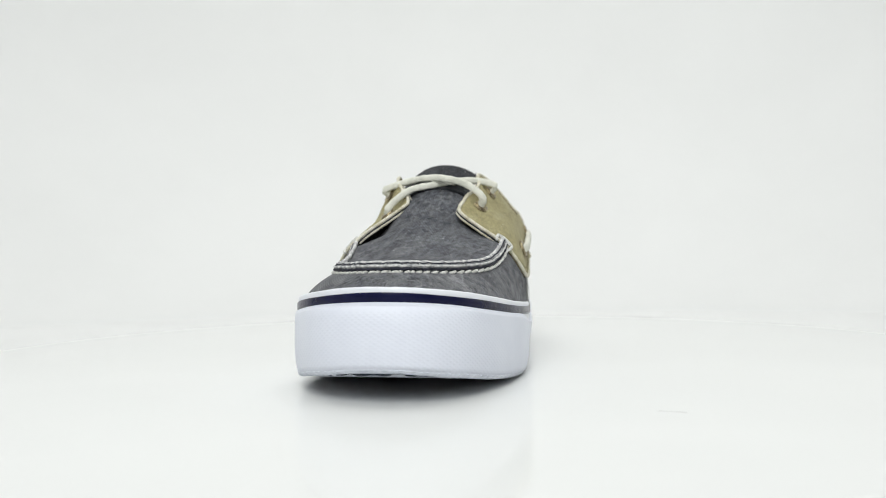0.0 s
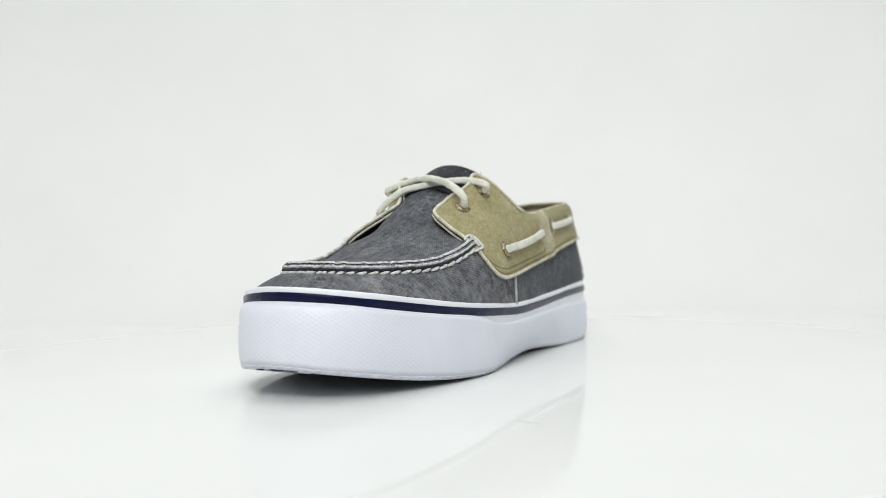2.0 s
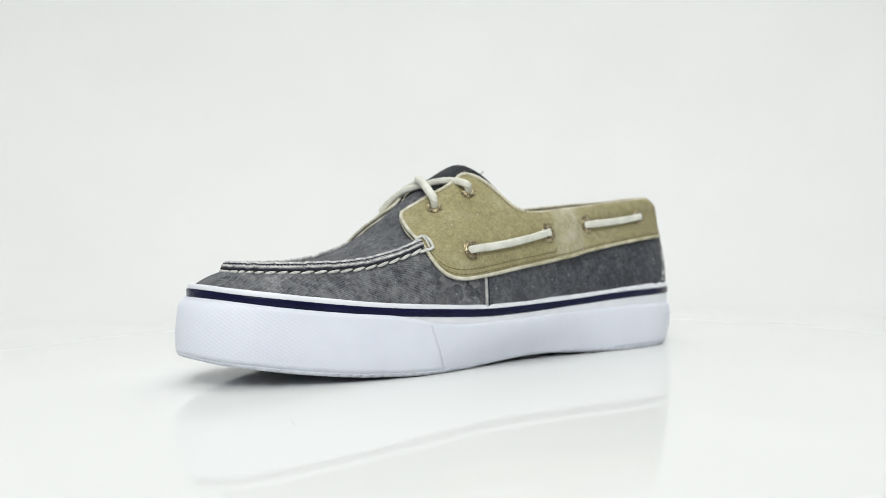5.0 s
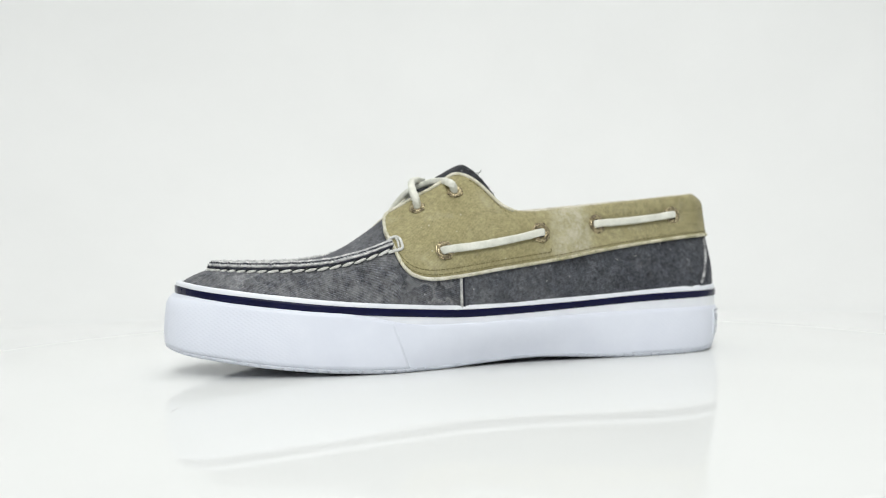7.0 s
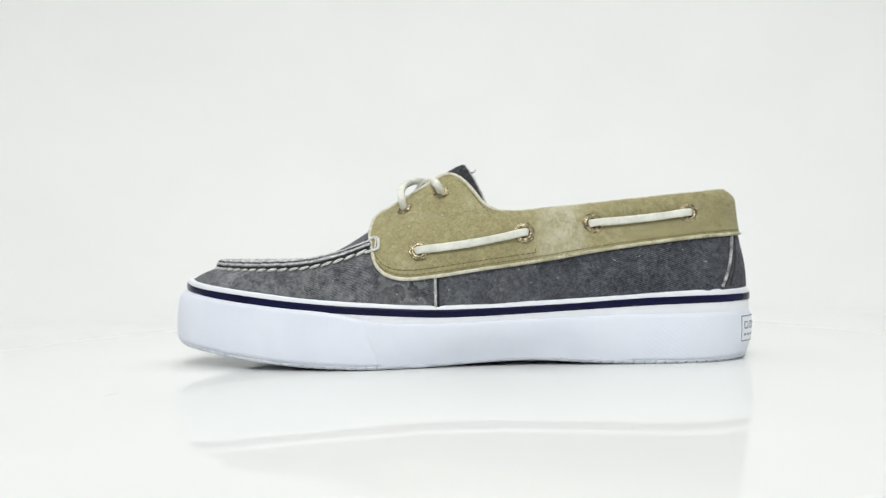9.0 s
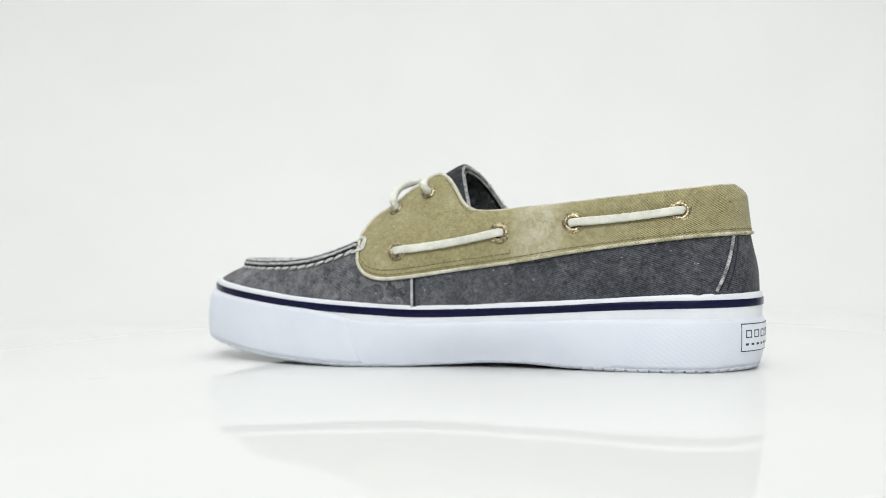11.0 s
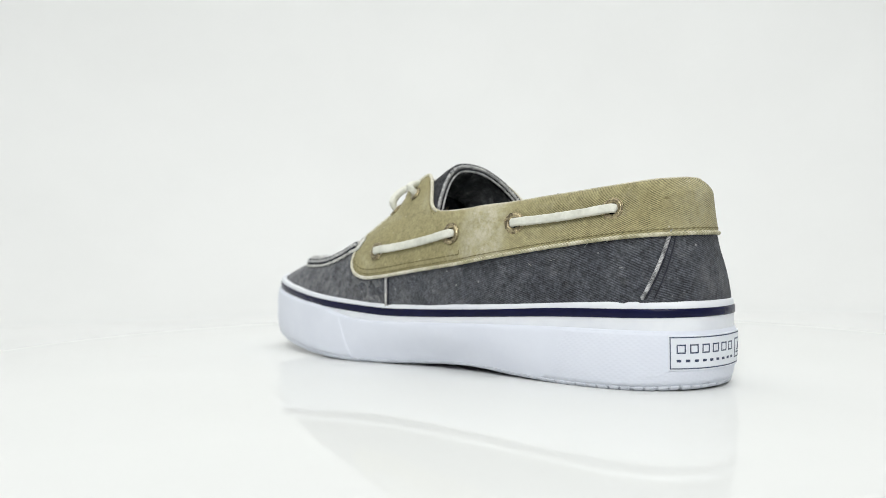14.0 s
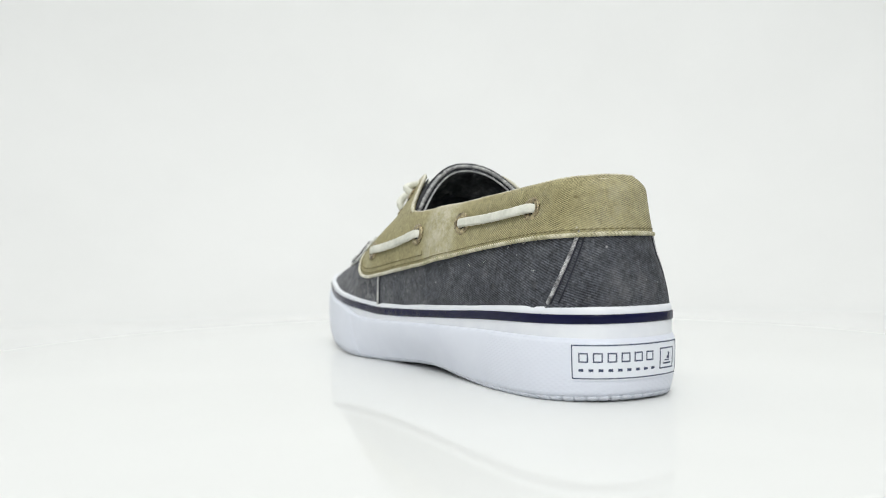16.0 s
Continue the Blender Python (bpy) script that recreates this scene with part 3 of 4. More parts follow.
def build_label(shoe):
    """The heel plate: white with a navy frame, two rows of bars and a small framed mark."""
    mid = HEEL + 0.5
    half = 25.5
    z0, z1 = 7.3, 21.1

    def patch(name, a, b, lo, hi, out, mat, parent, label="", thick=0.9, n=None):
        ss = np.linspace(mid - half + a, mid - half + b, n or max(2, int((b - a) / 1.5)))
        x = outline(ss)[0][:, 0]
        share = lambda z: min(1.0, (z - 1.4) / 21.0)
        P = np.stack([ring_of(ss, wall_out(share(z), 0.0, x) + out, np.full(len(ss), z)) for z in np.linspace(lo, hi, 2 if hi - lo < 5 else 6)], 1)
        v, f, uv = sheet(P, thick)
        return mesh_part(name, v, f, mat, parent, label, uv, smooth=False)

    def outlined(name, a, b, lo, hi, line, parent):
        for a1, b1, lo1, hi1 in ((a, b, lo, lo + line), (a, b, hi - line, hi), (a, a + line, lo + line, hi - line), (b - line, b, lo + line, hi - line)):
            patch(name, a1, b1, lo1, hi1, 0.92, INK, parent, "", 0.3, 40 if b1 - a1 > 20 else 5)

    w = 2 * half
    label = patch("heel_label", 0, w, z0, z1, 0.85, LABEL, shoe, "white rubber heel label with navy frame and print", 1.6, 40)
    outlined("frame_line", 0.5, w - 0.5, z0 + 0.5, z1 - 0.5, 0.42, label)
    # two rows of print, as plain bars of its weight
    for k in range(6):
        outlined("print_bar", 3.2 + k * 5.45, 6.9 + k * 5.45, 14.0, 17.6, 0.5, label)
    for k in range(9):
        patch("print_bar", 3.2 + k * 3.75, 5.0 + k * 3.75, 10.6, 11.6, 0.92, INK, label, "", 0.3, 3)
    outlined("mark", 37.9, 47.0, 10.2, 18.2, 0.5, label)
    for a, b, lo, hi in ((40.0, 44.9, 11.9, 12.5), (40.8, 43.8, 13.1, 13.6), (42.3, 43.9, 13.9, 15.0), (43.0, 43.9, 15.0, 16.3)):
        patch("mark", a, b, lo, hi, 0.92, INK, label, "", 0.3, 4)


def ridge_in(p):
    return float((RIDGE_IN_FAR if p[1] < -2 else RIDGE_IN)(float(p[0])))


def ridge_point(s, out=0.0, up=0.0):
    p, n = outline(s)
    q = p - n * (ridge_in(p) - out)
    return np.array([q[0], q[1], float(RIDGE_Z(q[0])) + up])


def build_upper(shoe):
    # front wall of the vamp: from the foxing up and in to the moccasin ridge
    a, b = s_at(6.6), s_at(6.6, True) - ROUND
    ss = np.linspace(b, a, 190)
    grid = []
    for s in ss:
        p, n = outline(s)
        x = float(p[0])
        k = min(1.0, max(0.0, (x - 33) / 14))
        k = k * k * (3 - 2 * k)
        z0 = float(Z_FOX(x)) - 2.0
        z1 = float(COLLAR_LOW(x)) + 4.0 if x < 33 else ridge_point(s)[2] * k + (1 - k) * min(62.0, float(COLLAR_LOW(x)) + 4.0)
        d1 = ridge_in(p)
        row = []
        for v in np.linspace(0, 1, 16):
            th = v * math.pi / 2
            z = z0 + (z1 - z0) * (v * (1 - k) + k * (0.65 * v + 0.35 * math.sin(th)))
            d0 = 3.0 + 3.4 * float(TOE_TIP(x))
            d = k * (d0 + (d1 - d0) * (0.68 * v + 0.32 * (1 - math.cos(th)))) + (1 - k) * (lean(x, z) - 0.15)
            q = p - n * d
            row.append((q[0], q[1], z))
        grid.append(row)
    v, f, uv = sheet(np.array(grid), 0)
    vamp = mesh_part("vamp", v, f, VAMP_CLOTH, shoe, "washed navy twill toe wall", uv)
    # quarters: from the side seam round the heel, up under the collar
    for name, a, b in (("quarter", s_at(6.6), HEEL), ("quarter", HEEL, s_at(6.6, True))):
        ss = np.linspace(a, b, 110)
        grid = []
        for s in ss:
            x = float(outline(s)[0][0])
            z0, z1 = float(Z_FOX(x)) - 2.0, float(COLLAR_LOW(x)) + 4.0
            grid.append([side(s, z, 0.15) for z in np.linspace(z0, z1, 10)])
        v, f, uv = sheet(np.array(grid), 0)
        mesh_part(name, v, f, NAVY_CLOTH, shoe, "washed navy twill quarter panel", uv)
    # pale loose fibres caught in the weave
    rng = np.random.default_rng(21)
    spots = [(-80, 49.3), (-91.6, 51), (-108, 57.3), (-117.7, 58.6), (-125.4, 48), (-38.8, 39.5)]
    pieces = []
    for x, z in spots:
        bend, turn = rng.uniform(-0.7, 0.7), rng.uniform(-0.9, 0.9)
        path = [side(s_at(x + q * math.cos(turn)), z + q * math.sin(turn) + bend * math.sin(q * 1.2), 0.25) for q in np.linspace(-1.2, 1.2, 6) * rng.uniform(0.5, 1.0)]
        pieces.append(tube(path, 0.055, 5))
    tagged(mesh_part("loose_fibres", *joined(pieces), THREAD, vamp, "pale loose fibres caught in the cloth"), kind="stuff")
    # the side seam: a pale folded edge, and a dark cord for the shaded gap
    for far in (False, True):
        s7 = s_at(7, far)
        turn = -1 if far else 1
        line = [side(s7, z, 0.35) for z in np.linspace(float(Z_FOX(7.0)) - 1, 44.5, 8)]
        mesh_part("side_seam", *tube(line, 0.75, 6), WORN_CLOTH, vamp, "pale worn seam edge")
        line = [side(s7 + turn * 1.4, z, 0.25) for z in np.linspace(float(Z_FOX(7.0)) - 1, 44.5, 8)]
        mesh_part("seam_gap_shade", *tube(line, 0.5, 6), SEAM_DARK, vamp)
    # the heel counter: a patch between two slanted seams
    grid = []
    lo_n, hi_n, lo_f, hi_f = s_at(-131.5), s_at(-145), s_at(-131.5, True), s_at(-145, True)
    for k in np.linspace(0, 1, 60):
        row = []
        for v in np.linspace(0, 1, 10):
            s0, s1 = lo_n + (hi_n - lo_n) * v ** 0.8, lo_f + (hi_f - lo_f) * v ** 0.8
            s = s0 + (s1 - s0) * k
            x = float(outline(s)[0][0])
            row.append(side(s, float(Z_FOX(x)) - 2 + v * (float(COLLAR_LOW(x)) + 4 - float(Z_FOX(x))), 0.75))
        grid.append(row)
    grid = np.array(grid)
    v, f, uv = sheet(grid, 0.7)
    counter = mesh_part("heel_counter", v, f, NAVY_CLOTH, shoe, "washed navy twill heel counter", uv)
    for k, edge in ((0, grid[0]), (59, grid[-1])):
        inner = grid[4] if k == 0 else grid[-5]
        outw = grid[1] - grid[0] if k == 0 else grid[-2] - grid[-1]
        cord("counter_edge", edge[1:], 0.8, 8, GREY_EDGE, counter, "pale worn seam edge")
        mesh_part("counter_stitch", *tube((edge + outw * 1.2 + (inner - edge) * 0.02)[1:], 0.4, 6), SEAM_DARK, counter)
        mesh_part("counter_stitch", *tube((edge + (inner - edge) * 1.0)[1:], 0.34, 6), SEAM_DARK, counter)
    build_plug(shoe)
    build_collar(shoe)


RIDGES = []
for _ss in (np.linspace(0, s_at(24), 400), np.linspace(ROUND, s_at(24, True), 400)):
    RIDGES.append((_ss, np.array([-ridge_point(q)[0] for q in _ss])))


def plug_edge(x, far):
    if x >= 36:
        ss, xs = RIDGES[far]
        return ridge_point(float(np.interp(-x, xs, ss)), -0.4, 0.4)
    k = min(1.0, (36 - x) / 16)
    a = side(s_at(x, far), 59.0 + 11.0 * k, -2.4)
    return np.array([x, a[1], a[2]])


PLUG_TOP = graph((126, 49.2), (115, 49.8), (100, 49.6), (84, 49.8), (72, 51.2), (63.6, 53.3), (54.5, 57.8), (44, 64.7), (36, 70.7), (24, 80.2), (12, 88.2), (3, 93.6), (-5, 97.7), (-20, 101.4))


PLUG_POWER = graph((130, 2.0), (60, 2.0), (46, 1.65), (35, 1.4), (25, 1.7), (14, 2.0), (-30, 2.1))


def build_plug(shoe):
    """The top of the vamp inside the ridge, which runs on as the tongue."""
    tip = max(ridge_point(s)[0] for s in np.linspace(-30, 30, 61)) - 0.3
    us = np.linspace(-1, 1, 41)

    def arch(x, back=0.0):
        row = []
        for u in us:
            xx = x - back * abs(u) ** 1.7
            e0, e1 = plug_edge(xx, True), plug_edge(xx, False)
            y = e0[1] + (e1[1] - e0[1]) * (u + 1) / 2
            ez = e0[2] + (e1[2] - e0[2]) * (u + 1) / 2
            power = float(PLUG_POWER(xx))
            under = min(1.0, max(0.0, (xx + 8) / 10)) * min(1.0, max(0.0, (42 - xx) / 8)) * min(1.0, max(0.0, (abs(u) - 0.3) / 0.36)) ** 2
            ez -= under * (8.0 if u < 0 else 4.0)
            row.append((xx, y, ez + (float(PLUG_TOP(xx + 0.55 * back * abs(u) ** 1.7)) - ez) * max(0.0, 1 - abs(u) ** power)))
        return row

    xs = np.concatenate([[tip - 0.15, tip - 0.5, tip - 1.2], np.linspace(tip - 2.2, 15.6, 66)])
    v, f, uv = sheet(np.array([arch(x) for x in xs]), 1.2)
    plug = mesh_part("toe_plug", v, f, PLUG_CLOTH, shoe, "washed navy twill apron over the toes", uv)
    ends = np.linspace(0, 1, 40)
    P = np.array([arch(17.0 - 23.0 * k, 14.0 * k) for k in ends]) - np.array([0, 0, 0.25])
    v, f, uv = sheet(P, 2.4)
    tongue = mesh_part("tongue", v, f, TONGUE_CLOTH, shoe, "washed navy twill tongue", uv)
    under = P - np.array([0, 0, 2.8])
    v, f, uv = sheet(under[6:], 0.4)
    mesh_part("tongue_lining", v, f, LINING, tongue, "dark grey cloth lining", uv)
    edge = P[-1]
    mesh_part("tongue_binding", *tube(edge - np.array([-0.6, 0, 1.2]), 1.55, 8), TONGUE_CLOTH, tongue)
    pieces = []
    for row, r in ((-1, 1.05), (-6, 0.7)):
        line = P[row].copy()
        t = np.gradient(line, axis=0)
        out = np.stack([np.zeros(len(t)), -t[:, 2], t[:, 1]], 1)
        line += out / np.linalg.norm(out, axis=1, keepdims=True) * 0.55
        fine = rounded(line, 4)
        for k in range(0, len(fine) - 3, 3):
            pieces.append(tube(fine[k:k + 3], r, 5))
    mesh_part("tongue_stitching", *joined(pieces), WORN_CLOTH, tongue, "pale worn stitching")
    # the lower edge of the fold is rubbed pale too, and short fibres stand out of it
    t = np.gradient(edge, axis=0)
    out = np.stack([np.zeros(len(t)), -t[:, 2], t[:, 1]], 1)
    out /= np.linalg.norm(out, axis=1, keepdims=True)
    mesh_part("tongue_edge", *tube(edge - out * 1.9 + np.array([-0.5, 0, 0]), 0.5, 6), WORN_CLOTH, tongue, "pale worn cloth edge")
    rng = np.random.default_rng(12)
    pieces = []
    for k in range(90):
        i = int(rng.integers(2, len(edge) - 2))
        start = edge[i] + out[i] * 0.6
        tip = out[i] * rng.uniform(0.3, 1.0) + rng.normal(0, 0.5, 3) + np.array([-0.4, 0, 0])
        pieces.append(tube([start, start + tip * 0.5 + rng.normal(0, 0.15, 3), start + tip], 0.14, 4))
    i = int(np.argmin(abs(edge[:, 1] - 9)))
    start = edge[i] + np.array([0, 0, 0.3])
    pieces.append(tube(rounded([start, start + np.array([-0.8, 0.5, 1.2]), start + np.array([-2.4, 0.8, 1.6]), start + np.array([-2.8, 1.0, 2.6])], 4), 0.2, 5))
    mesh_part("frayed_thread", *joined(pieces), NAVY_CLOTH, tongue, "short frayed threads")
    # the ridge: two rolled cloth edges side by side, and white stitches over the outer one
    a, b = s_at(39), s_at(39, True) - ROUND
    ss = np.linspace(b, a, 160)
    rng = np.random.default_rng(5)
    jit = rng.normal(0, 0.12, (160, 3))
    at = lambda out, up: np.array([ridge_point(s, out, up) for s in ss]) + jit
    ridge = cord("moccasin_ridge", at(0.1, 1.5), 1.65, 12, ROLL_CLOTH, shoe, "rolled navy twill moccasin seam with white stitches")
    mesh_part("ridge_edge", *tube(at(-0.5, 3.2), 0.95, 7), BLEACHED, ridge, "bleached raw cloth edge")
    # near-black cords stand in for the shade between the rolled edges
    mesh_part("ridge_shade", *tube(at(0.5, 2.9), 0.5, 6), SEAM_DARK, ridge)
    mesh_part("ridge_edge", *tube(at(1.45, 1.9), 0.55, 7), BLEACHED, ridge, "bleached raw cloth edge")
    mesh_part("ridge_shade", *tube(at(1.6, 0.7), 0.55, 6), SEAM_DARK, ridge)
    lo, hi = b + 0.5, a - 0.5
    count = int((hi - lo) / 6.0)
    for k in range(count):
        s0 = lo + (hi - lo) * k / count
        line = [ridge_point(s0 + 5.2 * q, 1.85 - 0.25 * math.cos(math.pi * 2 * q), -0.7 + 0.9 * (q - 0.5)) for q in np.linspace(0, 1, 6)]
        mesh_part("stitch", *tube(line, [0.45, 0.75, 0.88, 0.88, 0.75, 0.45], 8, False, 0.85), THREAD, ridge)


def fold(x):
    """The strip behind the eyestay, where a second layer lifts the collar."""
    return 1.3 * math.exp(-((x + 53.5) / 7.0) ** 4)


def build_collar(shoe):
    """The tan collar: eyestays that lean in over the tongue, and a band round the heel."""
    a, b = s_at(39.3), s_at(39.3, True)
    steps = np.concatenate([np.linspace(0, 2, 12)[:-1], np.linspace(2, 40, 48)[:-1], np.linspace(40, b - a - 40, 150)[:-1], np.linspace(b - a - 40, b - a - 2, 48)[:-1], np.linspace(b - a - 2, b - a, 12)])
    grid = []
    for s in a + steps:
        x = float(outline(s)[0][0])
        z0, z1 = float(COLLAR_LOW(x)), float(COLLAR_TOP(x)) + (float(FAR_RISE(x)) if s > HEEL else 0.0)
        if s > HEEL and x > -2:
            z1 = float(FAR_SLANT(x))
            z0 = min(z0, z1 - 0.6, 59.9 - 2.6 * max(0.0, 39.4 - x) if x > 37 else z0)
        roll = 2.6 * min(1.0, max(0.0, (-25 - x) / 40)) + 2.2 * min(1.0, max(0.0, (-132 - x) / 14)) + 0.35 * math.sin(s * 0.31) * math.sin(s * 0.117 + 1)
        grid.append([side(s, z0 + (z1 - z0) * k, 1.5 + fold(x) - roll * max(0.0, (k - 0.72) / 0.28) ** 2) for k in np.linspace(0, 1, 20)])
    grid = np.array(grid)
    v, f, uv = sheet(grid, 1.3)
    collar = mesh_part("collar", v, f, TAN_CLOTH, shoe, "washed tan twill collar and eyestays", uv)
    top = grid[:, -1] + np.array([0, 0, -0.2])
    cut = [i for i in range(len(top)) if top[i, 0] > -24]
    head, tail = [i for i in cut if i < len(top) // 2], [i for i in cut if i > len(top) // 2]
    around = np.concatenate([top[head][::-1], grid[:, 0], top[tail][::-1]])
    cord("collar_piping", around, 0.88, 8, PALE_TAN, collar, "pale worn piping")
    inw = np.array([[*outline(s)[1], 0.0] for s in a + steps]) * 0.65
    # pale both for wear and for the light caught on the rolled crest
    mesh_part("topline_edge", *tube((top - inw)[head[-1]:tail[0] + 1], 0.72, 8), FACING, collar, "folded pale tan cloth edge")
    # the eyestays are two layers thick: a dark line between, and a second worn edge under the piping
    last = len(grid) - 1
    for far in (False, True):
        high = [(i, 19) for i in (tail if far else head) if top[i, 0] > 8]
        low = [(i, 0) for i in (range(last, last - 30, -1) if far else range(30)) if grid[i, 0, 2] > 61]
        path, under = [], []
        for i, j in (high + low if far else low[::-1] + high):
            i0, i1, j0, j1 = max(i - 2, 0), min(i + 2, last), max(j - 2, 0), min(j + 2, 19)
            n = np.cross(grid[i1, j] - grid[i0, j], grid[i, j1] - grid[i, j0])
            n *= math.copysign(1.0, np.dot(n[:2], outline(a + steps[i])[1])) / (np.linalg.norm(n) + 1e-9)
            if not path or np.linalg.norm(grid[i, j] - path[-1]) > 0.8:
                path.append(grid[i, j])
                under.append(n)
        path, under = np.array(path), np.array(under)
        soft = np.stack([np.convolve(np.pad(under[:, c], 3, mode="edge"), np.ones(7) / 7, "valid") for c in range(3)], 1)
        cord("eyestay_dark_line", path - soft * 1.25, 0.5, 6, SEAM_DARK, collar)
        cord("eyestay_lining", path - soft * 2.1, 0.62, 6, PALE_TAN, collar, "worn edge of the inner cloth layer")
    # a pale facing inside the top of the band
    facing = []
    for s in a + steps:
        x = float(outline(s)[0][0])
        if x < -24:
            z1 = float(COLLAR_TOP(x)) + (float(FAR_RISE(x)) if s > HEEL else 0.0)
            roll = 2.6 * min(1.0, (-25 - x) / 40) if x < -25 else 0.0
            facing.append([side(s, z1 - d, -0.15 - roll * max(0.0, 1 - d / 5.0) ** 2) for d in np.linspace(14, 1.4, 8)])
    v, f, uv = sheet(np.array(facing), 0.4)
    mesh_part("facing", v, f, FACING, collar, "pale worn cotton facing", uv)
    # inner face, down to the insole
    inner = []
    for s in a + steps[20:-20:2]:
        x = float(outline(s)[0][0])
        z1 = float(FAR_SLANT(x) if s > HEEL and x > -2 else COLLAR_TOP(x)) - (1.6 if x > -20 else 13.0)
        inner.append([side(s, z, -2.0) for z in np.linspace(max(34.0, z1 - 45), z1, 9)])
    v, f, uv = sheet(np.array(inner), 0)
    mesh_part("lining", v, f, LINING, shoe, "dark grey cloth lining", uv)
    xs = np.linspace(-146, 110, 60)
    P = np.array([[(x, yy, 30 + 6 * (abs(x - 20) / 150) ** 2) for yy in np.linspace(outline(s_at(x, True))[0][1] + 5, outline(s_at(x))[0][1] - 5, 8)] for x in xs])
    v, f, uv = sheet(P, 2.0)
    mesh_part("insole", v, f, LINING, shoe, "", uv)
    # stitch rows: one along the lower edge, a second on the eyestay, one beside the rear of the eyestay
    for off, r0, r1 in ((2.0, 0, 1), (4.2, 0, 0.5), (4.2, 0.5, 1)):
        pieces = []
        cut = steps / (b - a)
        rows = [i for i in range(len(steps)) if r0 <= cut[i] <= r1 and (off < 3 or float(outline(a + steps[i])[0][0]) > -42)]
        line = []
        for i in rows:
            s = a + steps[i]
            x = float(outline(s)[0][0])
            z0, z1 = float(COLLAR_LOW(x)), float(FAR_SLANT(x) if s > HEEL and x > -2 else COLLAR_TOP(x))
            if z1 - z0 > off + 3:
                line.append(side(s, z0 + off, 1.62 + fold(x)))
        fine = rounded(line, 4)
        d = np.concatenate([[0], np.cumsum(np.linalg.norm(np.diff(fine, axis=0), axis=1))])
        for k in np.arange(0, d[-1] - 2.4, 2.6):
            at = np.linspace(k, k + 1.9, 3)
            pieces.append(tube(np.stack([np.interp(at, d, fine[:, c]) for c in range(3)], 1), 0.2, 5))
        mesh_part("collar_stitching", *joined(pieces), SEAM_OLIVE, collar, "olive stitching")
    for far in (False, True):
        line = []
        for x in np.linspace(-22, -4.5, 12):
            line.append(side(s_at(x, far), float(COLLAR_TOP(x)) - 2.3, 1.62))
        fine = rounded(line, 4)
        d = np.concatenate([[0], np.cumsum(np.linalg.norm(np.diff(fine, axis=0), axis=1))])
        at = [np.linspace(k, k + 1.5, 3) for k in np.arange(0, d[-1] - 2.0, 2.4)]
        mesh_part("collar_stitching", *joined([tube(np.stack([np.interp(q, d, fine[:, c]) for c in range(3)], 1), 0.2, 5) for q in at]), SEAM_OLIVE, collar, "olive stitching")
        line = np.array([side(s_at(-41.2, far), z, 1.65) for z in np.linspace(float(COLLAR_LOW(-41.2)) + 4.2, float(COLLAR_LOW(-41.2)) + 6.0, 4)])
        mesh_part("seam_end", *tube(line, 0.2, 5), SEAM_OLIVE, collar, "olive stitching")
    # a small dark stain near the top of the heel
    c, n, u, w = frame_at(s_at(-143.6), 75.7)
    ring = [c + n * 0.12 + r * (math.cos(a) * u + 0.6 * math.sin(a) * w) for a, r in zip(np.arange(9) * math.tau / 9, (1.1, 0.8, 1.2, 0.7, 0.9, 1.2, 0.8, 1.0, 0.7))]
    mesh_part("stain", ring + [q - n * 0.25 for q in ring], [tuple(range(9)), tuple(range(9, 18))] + [(i, (i + 1) % 9, (i + 1) % 9 + 9, i + 9) for i in range(9)], SEAM_OLIVE, collar, "small dark olive stain", smooth=False)
    # short fibres along the topline and the front edges
    rng = np.random.default_rng(31)
    pieces = []
    for k in range(70):
        i = int(rng.integers(2, len(around) - 2)) if k < 45 else 0
        q = around[i] if k < 45 else top[int(rng.integers(head[-1], tail[0]))]
        d = rng.normal(0, 0.3, 3)
        pieces.append(tube([q + d * 0.8, q + d * 1.4 + rng.normal(0, 0.15, 3), q + d * 2.0], 0.07, 4))
    tagged(mesh_part("frayed_fibres", *joined(pieces), PALE_TAN, collar, "short frayed cotton fibres"), kind="stuff")
    build_lacing(shoe, collar)


def frame_at(s, z):
    p = side(s, z, 1.5)
    du, dz = side(s + 1.5, z, 1.5) - side(s - 1.5, z, 1.5), side(s, z + 1.0, 1.5) - side(s, z - 1.0, 1.5)
    n = np.cross(du, dz)
    n /= np.linalg.norm(n)
    if np.dot(n[:2], outline(s)[1]) < 0:
        n = -n
    u = du / np.linalg.norm(du)
    return p, n, u, np.cross(n, u)


